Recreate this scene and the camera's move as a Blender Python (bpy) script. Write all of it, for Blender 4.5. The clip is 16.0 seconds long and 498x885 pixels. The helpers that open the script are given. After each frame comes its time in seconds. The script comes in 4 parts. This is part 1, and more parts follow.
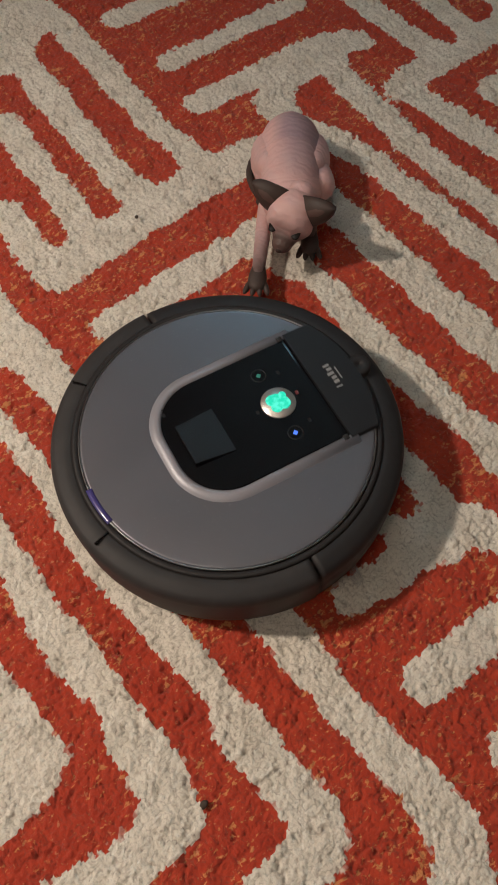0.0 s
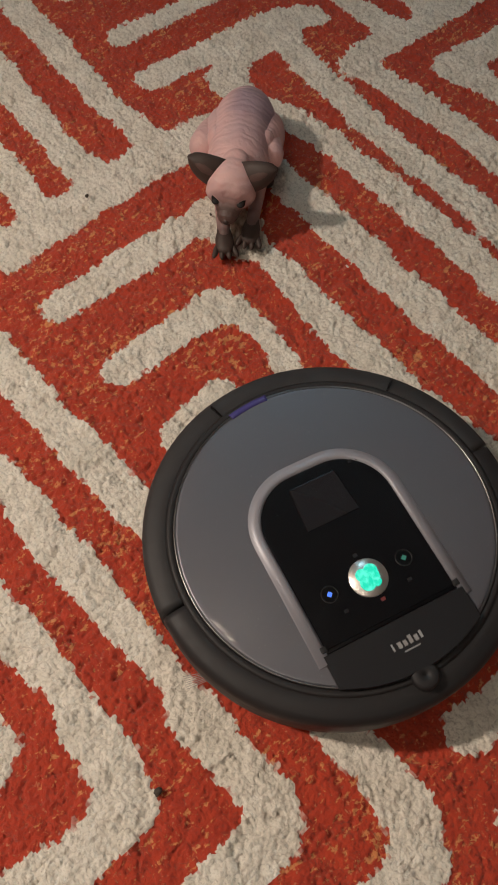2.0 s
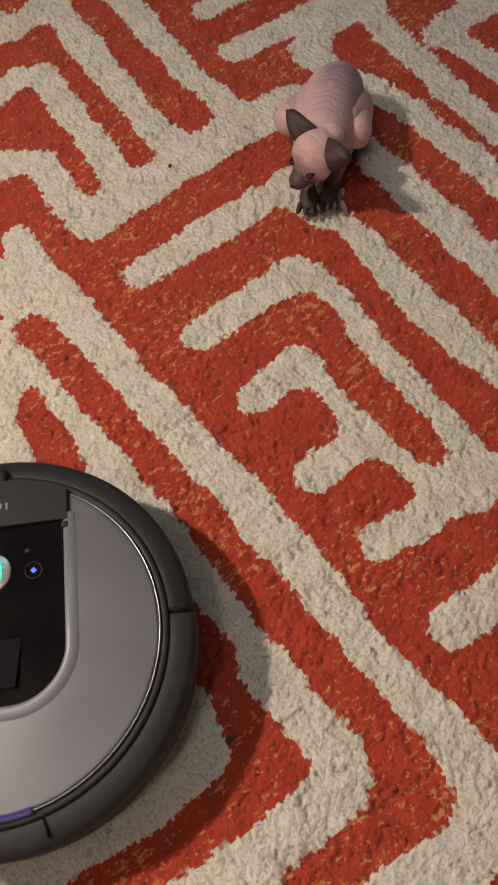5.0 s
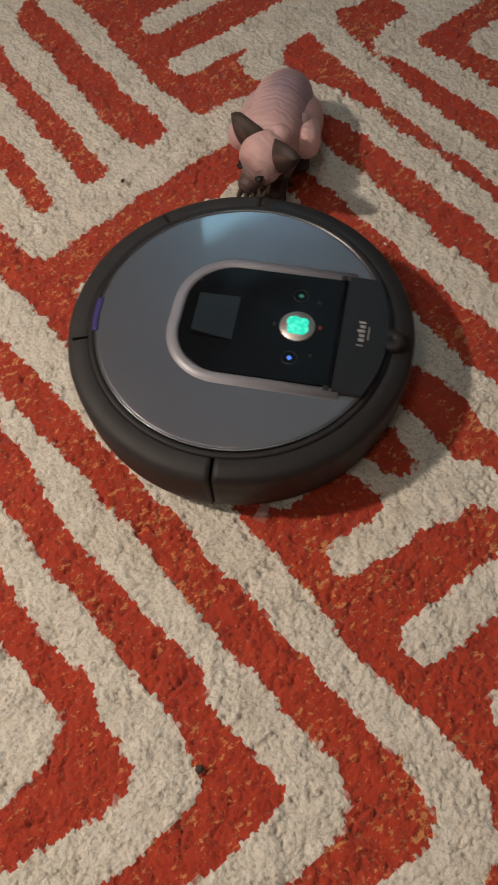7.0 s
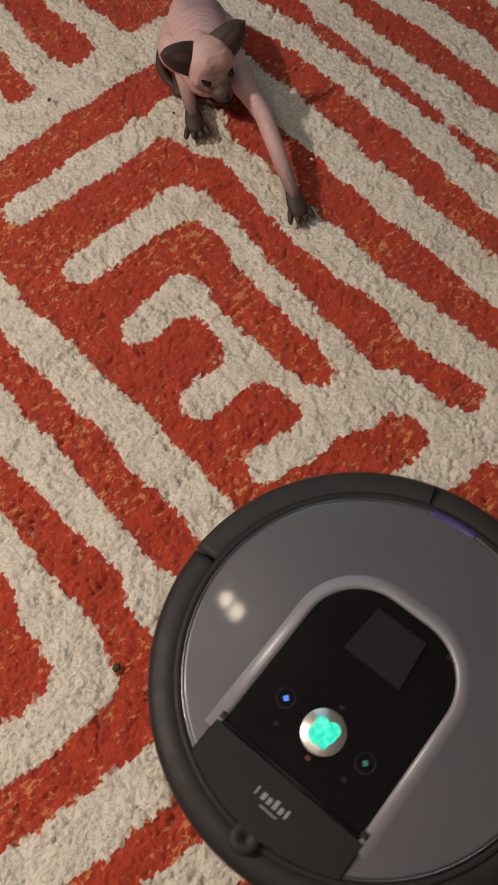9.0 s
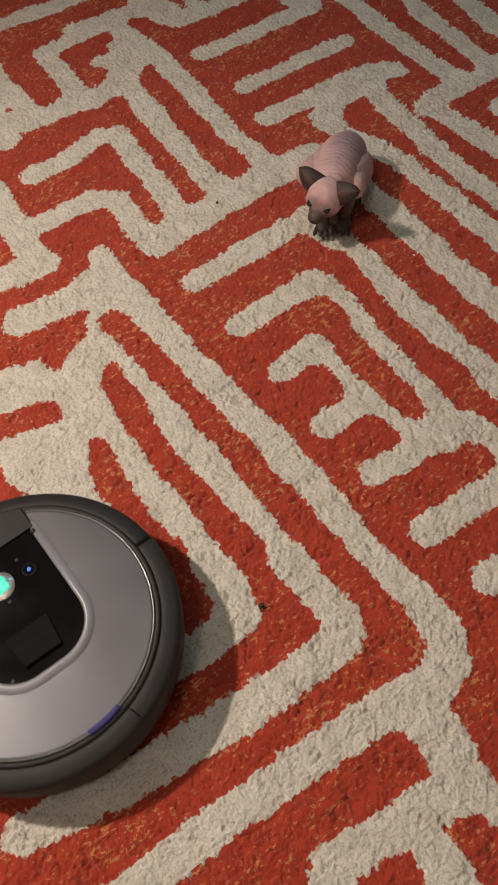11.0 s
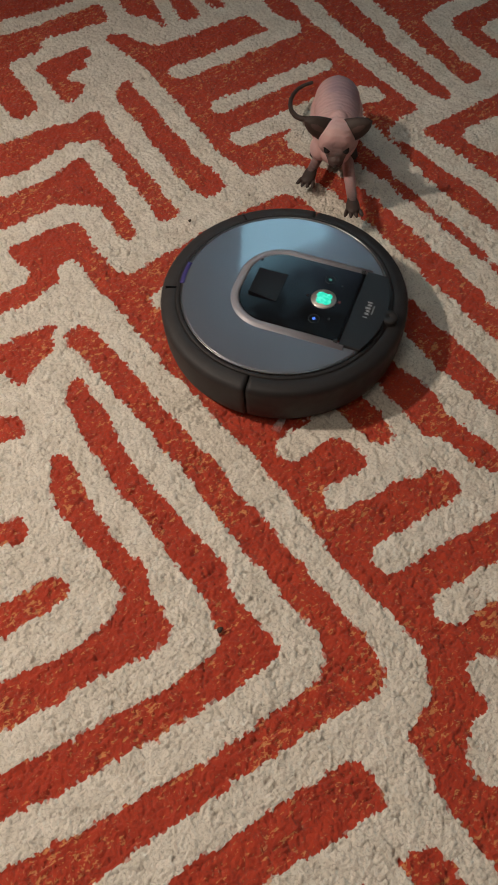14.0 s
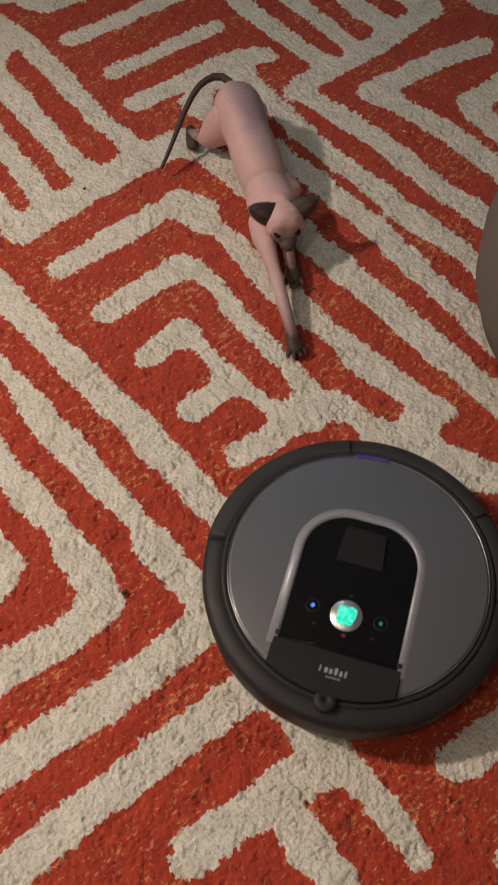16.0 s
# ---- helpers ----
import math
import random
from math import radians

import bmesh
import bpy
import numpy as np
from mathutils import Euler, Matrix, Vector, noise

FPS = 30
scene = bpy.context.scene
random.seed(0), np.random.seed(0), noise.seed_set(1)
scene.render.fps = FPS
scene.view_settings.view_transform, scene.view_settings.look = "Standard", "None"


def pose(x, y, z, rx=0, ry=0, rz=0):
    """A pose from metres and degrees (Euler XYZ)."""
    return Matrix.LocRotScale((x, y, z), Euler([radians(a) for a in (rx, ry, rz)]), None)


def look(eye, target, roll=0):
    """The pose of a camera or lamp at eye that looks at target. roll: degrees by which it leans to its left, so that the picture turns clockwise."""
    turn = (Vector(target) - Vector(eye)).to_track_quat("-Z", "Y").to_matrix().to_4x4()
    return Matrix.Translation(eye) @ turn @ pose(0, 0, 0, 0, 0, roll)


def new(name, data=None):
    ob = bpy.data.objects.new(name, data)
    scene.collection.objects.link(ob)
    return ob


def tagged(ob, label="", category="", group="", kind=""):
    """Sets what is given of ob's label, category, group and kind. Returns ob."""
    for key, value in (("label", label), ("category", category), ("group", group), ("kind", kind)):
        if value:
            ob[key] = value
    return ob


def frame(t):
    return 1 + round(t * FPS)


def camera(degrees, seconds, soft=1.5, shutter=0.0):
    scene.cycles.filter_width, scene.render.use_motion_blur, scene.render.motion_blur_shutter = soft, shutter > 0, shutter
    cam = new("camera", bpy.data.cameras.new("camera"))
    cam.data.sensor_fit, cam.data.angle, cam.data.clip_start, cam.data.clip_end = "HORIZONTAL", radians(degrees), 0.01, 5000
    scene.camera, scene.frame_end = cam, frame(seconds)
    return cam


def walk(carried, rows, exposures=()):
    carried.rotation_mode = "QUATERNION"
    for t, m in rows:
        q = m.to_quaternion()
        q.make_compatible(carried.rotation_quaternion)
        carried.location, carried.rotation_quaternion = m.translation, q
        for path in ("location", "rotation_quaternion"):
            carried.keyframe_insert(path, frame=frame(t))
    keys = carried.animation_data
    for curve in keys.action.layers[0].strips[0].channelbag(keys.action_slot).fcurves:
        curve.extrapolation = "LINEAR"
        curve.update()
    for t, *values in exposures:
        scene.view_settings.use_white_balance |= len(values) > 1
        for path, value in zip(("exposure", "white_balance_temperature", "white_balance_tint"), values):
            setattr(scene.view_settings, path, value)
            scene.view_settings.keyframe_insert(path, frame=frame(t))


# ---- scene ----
cam = camera(32.0, 16.0, soft=1.6, shutter=0.3)
# seconds, eye x, y, z, pitch, roll, yaw; the rug's weave runs along x and y
PATH = [
    (0.0, 0.0077, 0.0179, 0.8582, -61.33, -2.11, -38.25),
    (0.5, 0.0190, 0.0243, 0.8601, -61.17, -1.99, -39.04),
    (1.0, 0.0188, 0.0244, 0.8541, -61.11, -1.63, -39.81),
    (1.5, 0.0177, 0.0236, 0.8518, -61.69, 0.02, -41.56),
    (2.0, 0.0233, 0.0119, 0.8469, -62.47, 1.20, -42.70),
    (2.5, 0.0289, -0.0031, 0.8478, -64.00, 1.41, -42.54),
    (3.0, 0.0300, -0.0209, 0.8490, -64.22, 0.61, -41.37),
    (3.5, 0.0114, -0.0386, 0.8408, -64.59, -1.51, -38.62),
    (4.0, -0.0033, -0.0259, 0.8480, -64.60, -3.98, -35.63),
    (4.2, -0.0019, -0.0227, 0.8478, -64.34, -5.68, -33.65),
    (6.3, -0.0017, 0.0132, 0.8429, -61.91, -7.02, -32.14),
    (6.5, 0.0054, 0.0084, 0.8355, -61.77, -7.01, -32.77),
    (7.0, 0.0108, -0.0061, 0.8245, -62.00, -4.66, -36.91),
    (7.5, 0.0398, -0.0319, 0.8219, -63.33, -3.58, -39.26),
    (8.0, 0.0503, -0.0553, 0.8173, -63.98, -2.63, -40.64),
    (8.5, 0.0464, -0.0762, 0.8157, -64.55, -2.72, -40.40),
    (9.0, 0.0307, -0.0882, 0.8082, -64.80, -4.34, -38.24),
    (9.5, -0.0036, -0.0678, 0.8161, -64.77, -5.20, -36.80),
    (9.8, -0.0224, -0.0585, 0.8209, -64.36, -6.37, -34.67),
    (9.9, -0.0567, -0.0884, 0.8667, -62.88, -6.40, -34.50),
    (10.0, -0.1174, -0.1544, 0.9721, -61.50, -5.90, -34.81),
    (10.2, -0.1635, -0.2214, 1.0580, -60.07, -6.60, -33.81),
    (12.5, -0.1813, -0.1988, 1.0423, -58.38, -4.79, -29.36),
    (13.0, -0.1773, -0.2011, 1.0442, -58.30, -3.40, -31.07),
    (13.5, -0.1676, -0.2070, 1.0428, -58.04, -2.68, -32.85),
    (14.0, -0.1552, -0.2167, 1.0448, -57.82, -2.47, -34.61),
    (14.5, -0.1375, -0.2326, 1.0454, -57.85, -1.89, -36.74),
    (15.0, -0.1155, -0.2605, 1.0394, -58.12, -1.04, -38.82),
    (15.5, -0.1159, -0.2721, 1.0393, -58.63, -0.88, -39.95),
    (16.0, -0.1137, -0.2829, 1.0293, -59.13, -0.93, -40.35),
]
walk(cam, [(t, pose(x, y, z, 0, 0, yaw) @ pose(0, 0, 0, 90 + pitch) @ pose(0, 0, 0, 0, 0, roll))
           for t, x, y, z, pitch, roll, yaw in PATH],
     [(0.0, 0.0), (1.5, 0.02), (2.5, 0.09), (4.0, 0.14), (6.3, 0.0), (8.0, 0.03), (9.0, 0.09), (10.0, 0.16), (10.4, 0.12), (12.3, -0.04), (14.8, -0.06), (16.0, 0.05)])


# ---- light ----
world = bpy.data.worlds.new("room_light")
scene.world = world
world.use_nodes = True
world.node_tree.nodes["Background"].inputs[0].default_value = (0.75, 0.8, 1.0, 1)
world.node_tree.nodes["Background"].inputs[1].default_value = 0.02


def lamp(name, kind, place, target, watts, colour, size):
    data = bpy.data.lights.new(name, kind)
    data.energy, data.color = watts, colour
    if kind == "AREA":
        data.shape, data.size = "DISK", size
    else:
        data.shadow_soft_size = size
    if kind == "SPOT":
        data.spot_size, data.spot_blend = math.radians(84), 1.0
    ob = new(name, data)
    ob.matrix_world = look(place, target)
    return ob


# key light out of view, set by the shadow direction; its cone shapes the falloff
lamp("unseen_key_light", "SPOT", (-1.00, 1.42, 2.05), (-0.52, 0.45, 0), 181, (1.0, 0.835, 0.70), 0.06)
lamp("ceiling_globe_light", "POINT", (-0.80, -0.10, 2.08), (0.5, 0.6, 0), 14, (1.0, 0.865, 0.735), 0.10)
sky_lamp = lamp("window_sky_light", "AREA", (1.75, 2.06, 1.97), (1.0, 0.9, 0.5), 0.8, (0.50, 0.70, 1.0), 0.55)
sky_lamp.data.shape, sky_lamp.data.size_y = "RECTANGLE", 0.55


# ---- materials ----
def material(name, colour=(0.5, 0.5, 0.5), rough=0.5, metal=0.0, **more):
    m = bpy.data.materials.new(name)
    m.use_nodes = True
    b = m.node_tree.nodes["Principled BSDF"]
    b.inputs["Base Color"].default_value = (*colour, 1)
    b.inputs["Roughness"].default_value = rough
    b.inputs["Metallic"].default_value = metal
    for key, value in more.items():
        b.inputs[key.replace("_", " ")].default_value = value
    return m


def node(m, kind, **inputs):
    n = m.node_tree.nodes.new(kind)
    for key, value in inputs.items():
        if isinstance(value, bpy.types.NodeSocket):
            m.node_tree.links.new(value, n.inputs[key.replace("_", " ")])
        else:
            n.inputs[key.replace("_", " ")].default_value = value
    return n


def blend(m, fac, a, b):
    n = m.node_tree.nodes.new("ShaderNodeMix")
    n.data_type = "RGBA"
    for slot, value in ((0, fac), (6, a), (7, b)):
        if isinstance(value, bpy.types.NodeSocket):
            m.node_tree.links.new(value, n.inputs[slot])
        else:
            n.inputs[slot].default_value = value if slot == 0 else (*value, 1)
    return n.outputs[2]


def ramp(m, value, lo, hi, a=0.0, b=1.0):
    n = m.node_tree.nodes.new("ShaderNodeMapRange")
    m.node_tree.links.new(value, n.inputs[0])
    for slot, v in ((1, lo), (2, hi), (3, a), (4, b)):
        n.inputs[slot].default_value = v
    return n.outputs[0]


def attribute(m, name):
    n = m.node_tree.nodes.new("ShaderNodeAttribute")
    n.attribute_name = name
    return n.outputs["Fac"]


def place_of(m):
    return m.node_tree.nodes.new("ShaderNodeTexCoord").outputs["Object"]


def noise_of(m, scale, detail=2.0, rough=0.5):
    return node(m, "ShaderNodeTexNoise", Vector=place_of(m), Scale=scale, Detail=detail, Roughness=rough).outputs["Fac"]


def bump(m, height, strength, distance):
    n = node(m, "ShaderNodeBump", Height=height, Strength=strength, Distance=distance)
    m.node_tree.links.new(n.outputs[0], m.node_tree.nodes["Principled BSDF"].inputs["Normal"])


def paint(m, colour):
    m.node_tree.links.new(colour, m.node_tree.nodes["Principled BSDF"].inputs["Base Color"])


def roughen(m, value):
    m.node_tree.links.new(value, m.node_tree.nodes["Principled BSDF"].inputs["Roughness"])


def rug_pile():
    m = material("rug_pile", rough=0.95, Sheen_Weight=0.12, Sheen_Roughness=0.6)
    yarn, tuft, crevice = attribute(m, "yarn"), attribute(m, "tuft"), attribute(m, "crevice")
    fine, patch = noise_of(m, 420, 3), noise_of(m, 26, 3)
    drawn = node(m, "ShaderNodeMapping", Vector=place_of(m), Scale=(0.5, 1.0, 1.0))
    fleck = node(m, "ShaderNodeTexNoise", Vector=drawn.outputs[0], Scale=170.0, Detail=2.0, Roughness=0.6).outputs["Fac"]
    cream = blend(m, ramp(m, patch, 0.3, 0.7), (0.70, 0.655, 0.56), (0.84, 0.795, 0.70))
    cream = blend(m, ramp(m, fine, 0.5, 0.72, 0, 0.42), cream, (0.38, 0.345, 0.30))
    cream = blend(m, ramp(m, fleck, 0.60, 0.72, 0, 0.45), cream, (0.50, 0.46, 0.40))
    red = blend(m, ramp(m, patch, 0.3, 0.7), (0.43, 0.037, 0.012), (0.53, 0.054, 0.017))
    red = blend(m, ramp(m, tuft, 0.0, 1.0, 0, 0.4), red, (0.30, 0.022, 0.009))
    # orange and straw-coloured yarn ends, thicker in some places than in others
    where = ramp(m, noise_of(m, 9, 3), 0.38, 0.64, 0.0, 0.14)
    ends = m.node_tree.nodes.new("ShaderNodeMath")
    ends.operation = "ADD"
    m.node_tree.links.new(fleck, ends.inputs[0])
    m.node_tree.links.new(where, ends.inputs[1])
    red = blend(m, ramp(m, ends.outputs[0], 0.665, 0.74, 0, 0.82), red, (0.66, 0.28, 0.10))
    red = blend(m, ramp(m, noise_of(m, 170, 2), 0.64, 0.72, 0, 0.65), red, (0.60, 0.24, 0.12))
    both = blend(m, ramp(m, yarn, -0.0008, 0.0008), red, cream)
    # shade between tufts and in cracks, painted into the yarn colour
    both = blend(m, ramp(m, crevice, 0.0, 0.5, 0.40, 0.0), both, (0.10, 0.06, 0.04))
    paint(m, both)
    bump(m, noise_of(m, 260, 3, 0.65), 0.65, 0.005)
    return m


RUG = rug_pile()
SHELL = material("dark_plastic", (0.020, 0.019, 0.020), 0.42, Specular_IOR_Level=0.35)
roughen(SHELL, ramp(SHELL, noise_of(SHELL, 60, 3), 0.3, 0.7, 0.48, 0.62))
BUMPER = material("bumper_plastic", (0.03, 0.03, 0.03), 0.6, Specular_IOR_Level=0.35)
paint(BUMPER, blend(BUMPER, ramp(BUMPER, noise_of(BUMPER, 40, 4), 0.45, 0.8, 0, 0.5), (0.030, 0.029, 0.030), (0.050, 0.047, 0.047)))
GLOSS = material("gloss_black", (0.006, 0.006, 0.007), 0.12, Specular_IOR_Level=0.28)
paint(GLOSS, blend(GLOSS, ramp(GLOSS, noise_of(GLOSS, 300, 3), 0.62, 0.8, 0, 0.3), (0.004, 0.004, 0.005), (0.022, 0.022, 0.024)))
roughen(GLOSS, ramp(GLOSS, noise_of(GLOSS, 30, 3), 0.3, 0.7, 0.08, 0.2))
MATT = material("matt_charcoal", (0.013, 0.013, 0.015), 0.45, Specular_IOR_Level=0.35)
PLATE = material("grey_plate", (0.20, 0.205, 0.235), 0.36, 0.6, Coat_Weight=0.6, Coat_Roughness=0.05)
paint(PLATE, blend(PLATE, ramp(PLATE, noise_of(PLATE, 900, 1), 0.74, 0.8, 0, 0.6), (0.165, 0.168, 0.19), (0.5, 0.5, 0.5)))
roughen(PLATE, ramp(PLATE, noise_of(PLATE, 14, 3), 0.3, 0.7, 0.33, 0.42))
TRIM = material("satin_trim", (0.30, 0.30, 0.335), 0.42, 0.2)
CHROME = material("bright_edge", (0.28, 0.28, 0.28), 0.3, 1.0)
VIOLET = material("violet_window", (0.07, 0.06, 0.22), 0.15)
SILVER = material("silver_button", (0.75, 0.72, 0.68), 0.35, 0.9)
SMOKE = material("smoky_window", (0.013, 0.013, 0.016), 0.06)
PRINT = material("pale_print", (0.32, 0.32, 0.32), 0.6)
BRISTLE = material("bristle", (0.32, 0.30, 0.29), 0.7)


def glow(name, colour, strength):
    return material(name, (0.02, 0.02, 0.02), 0.4, Emission_Color=(*colour, 1), Emission_Strength=strength)


GREEN = glow("green_glow", (0.0, 0.86, 0.52), 1.05)
GREEN.node_tree.links.new(blend(GREEN, ramp(GREEN, noise_of(GREEN, 210, 3), 0.42, 0.62), (0.0, 0.72, 0.46), (0.10, 0.95, 0.68)), GREEN.node_tree.nodes["Principled BSDF"].inputs["Emission Color"])
FAINT = glow("faint_green", (0.05, 0.5, 0.36), 0.25)
BLUE = glow("blue_glow", (0.08, 0.22, 1.0), 1.1)
REDLED = glow("red_glow", (0.7, 0.05, 0.05), 0.12)
BULB = glow("warm_bulb", (1.0, 0.84, 0.64), 28.0)


def kitten_skin():
    m = material("kitten_skin", rough=0.55, Subsurface_Weight=0.12, Subsurface_Scale=0.006)
    m.node_tree.nodes["Principled BSDF"].inputs["Subsurface Radius"].default_value = (1.0, 0.35, 0.25)
    pink = blend(m, ramp(m, noise_of(m, 30, 3), 0.3, 0.7), (0.71, 0.455, 0.435), (0.61, 0.41, 0.41))
    point = attribute(m, "point")
    pink = blend(m, attribute(m, "grey"), pink, (0.33, 0.235, 0.275))
    paint(m, blend(m, point, pink, (0.050, 0.030, 0.024)))
    wave = node(m, "ShaderNodeTexWave", Vector=place_of(m), Scale=32.0, Distortion=7.0, Detail=3.0, Detail_Scale=2.0)
    bump(m, wave.outputs["Fac"], 0.22, 0.003)
    return m


SKIN = kitten_skin()
DARKSKIN = material("dark_point_skin", (0.065, 0.042, 0.036), 0.6)
paint(DARKSKIN, blend(DARKSKIN, noise_of(DARKSKIN, 60, 3), (0.036, 0.023, 0.019), (0.066, 0.043, 0.036)))
INNER = material("inner_ear", (0.10, 0.058, 0.050), 0.65)
NOSE = material("nose_leather", (0.03, 0.018, 0.016), 0.4)
EYE = material("eye", (0.012, 0.010, 0.010), 0.5, Specular_IOR_Level=0.2)
TAUPE = material("taupe_weave", (0.16, 0.14, 0.115), 0.95)
paint(TAUPE, blend(TAUPE, noise_of(TAUPE, 500, 2), (0.13, 0.115, 0.095), (0.20, 0.175, 0.145)))
bump(TAUPE, noise_of(TAUPE, 700, 2), 0.4, 0.002)
WALL = material("wall_paint", (0.38, 0.36, 0.33), 0.9)
CEIL = material("ceiling_paint", (0.78, 0.77, 0.75), 0.95)
BOARD = material("floor_boards", (0.20, 0.12, 0.07), 0.5)
paint(BOARD, blend(BOARD, noise_of(BOARD, 8, 4), (0.16, 0.09, 0.05), (0.25, 0.15, 0.085)))
CRUMB = material("crumb", (0.06, 0.045, 0.035), 0.8)
LINT = material("lint", (0.75, 0.73, 0.70), 0.8)


# ---- mesh helpers ----
def finish(name, bm, mat, parent=None, label="", smooth=True):
    bmesh.ops.recalc_face_normals(bm, faces=bm.faces)
    me = bpy.data.meshes.new(name)
    for f in bm.faces:
        f.smooth = smooth
    bm.to_mesh(me)
    bm.free()
    me.materials.append(mat)
    ob = new(name, me)
    if parent:
        ob.parent = parent
    if label:
        ob["label"] = label
    return ob


def part(name, bm, mat, parent, label="", smooth=True):
    return finish(name, bm, mat, parent, label, smooth)


def empty(name, label, category):
    return tagged(new(name), label, category)


def slab(x0, x1, y0, y1, z0, z1, bevel=0.0, segments=2):
    bm = bmesh.new()
    bmesh.ops.create_cube(bm, size=1)
    for v in bm.verts:
        v.co = Vector(((x0 + x1) / 2 + v.co.x * (x1 - x0), (y0 + y1) / 2 + v.co.y * (y1 - y0), (z0 + z1) / 2 + v.co.z * (z1 - z0)))
    if bevel:
        bmesh.ops.bevel(bm, geom=bm.edges[:], offset=bevel, segments=segments, affect="EDGES", profile=0.5)
    return bm


def lathe(profile, a0=0.0, a1=360.0, steps=96):
    """A closed profile of (radius, z) turned about z, from one angle to another."""
    bm = bmesh.new()
    whole = abs(a1 - a0) >= 360
    rings = []
    for i in range(steps + (0 if whole else 1)):
        a = radians(a0 + (a1 - a0) * i / steps)
        rings.append([bm.verts.new((r * math.cos(a), r * math.sin(a), z)) for r, z in profile])
    n = len(profile)
    for i in range(len(rings) if whole else len(rings) - 1):
        p, q = rings[i], rings[(i + 1) % len(rings)]
        for j in range(n):
            bm.faces.new((p[j], p[(j + 1) % n], q[(j + 1) % n], q[j]))
    if not whole:
        bm.faces.new(rings[0])
        bm.faces.new(rings[-1])
    return bm


def prism(outline, z0, z1, inset=0.0):
    """A flat outline raised from z0 to z1, its upper edge drawn in a little."""
    bm = bmesh.new()
    n = len(outline)
    cx, cy = sum(p[0] for p in outline) / n, sum(p[1] for p in outline) / n
    low = [bm.verts.new((x, y, z0)) for x, y in outline]
    mid = [bm.verts.new((x, y, z1 - inset)) for x, y in outline]
    top = [bm.verts.new((x + (cx - x) * inset / max(0.001, math.hypot(x - cx, y - cy)), y + (cy - y) * inset / max(0.001, math.hypot(x - cx, y - cy)), z1)) for x, y in outline]
    for a, b in ((low, mid), (mid, top)):
        for i in range(n):
            bm.faces.new((a[i], a[(i + 1) % n], b[(i + 1) % n], b[i]))
    bm.faces.new(low[::-1])
    bm.faces.new(top)
    return bm


def disc(x, y, z0, z1, r, inset=0.0, n=28):
    return prism([(x + r * math.cos(6.28319 * i / n), y + r * math.sin(6.28319 * i / n)) for i in range(n)], z0, z1, inset)


def loft(sections, n=24):
    """A closed skin through ellipses across x: (x, y, z, half width, half height)."""
    bm = bmesh.new()
    rings = [[bm.verts.new((x, y + w * math.cos(6.28319 * i / n), z + h * math.sin(6.28319 * i / n))) for i in range(n)] for x, y, z, w, h in sections]
    for p, q in zip(rings, rings[1:]):
        for i in range(n):
            bm.faces.new((p[i], p[(i + 1) % n], q[(i + 1) % n], q[i]))
    bm.faces.new(rings[0])
    bm.faces.new(rings[-1])
    return bm


def rounded(knots, steps=26, cap=True):
    """Smooth sections between knots (x, y, z, half width, half height), with rounded ends."""
    k = np.array(knots, float)
    s = np.linspace(0, len(k) - 1, steps)
    out = []
    for v in s:
        i = min(int(v), len(k) - 2)
        f = v - i
        p0, p1, p2, p3 = k[max(i - 1, 0)], k[i], k[i + 1], k[min(i + 2, len(k) - 1)]
        out.append(0.5 * (2 * p1 + (p2 - p0) * f + (2 * p0 - 5 * p1 + 4 * p2 - p3) * f * f + (3 * p1 - p0 - 3 * p2 + p3) * f ** 3))
    if cap:
        a, b = out[0], out[-1]
        lead = [np.array([a[0] - a[3] * math.sin(q), a[1], a[2], a[3] * math.cos(q), a[4] * math.cos(q)]) for q in (1.45, 1.1, 0.75, 0.38)]
        tail = [np.array([b[0] + b[3] * math.sin(q), b[1], b[2], b[3] * math.cos(q), b[4] * math.cos(q)]) for q in (0.38, 0.75, 1.1, 1.45)]
        out = lead + out + tail
    return [tuple(np.maximum(o, [-9, -9, -9, 1e-4, 1e-4])) for o in out]


def floats(ob, **fields):
    """Named values on each vertex, each from a function of its place."""
    for name, rule in fields.items():
        a = ob.data.attributes.new(name, "FLOAT", "POINT")
        for i, v in enumerate(ob.data.vertices):
            a.data[i].value = rule(v.co)
    return ob


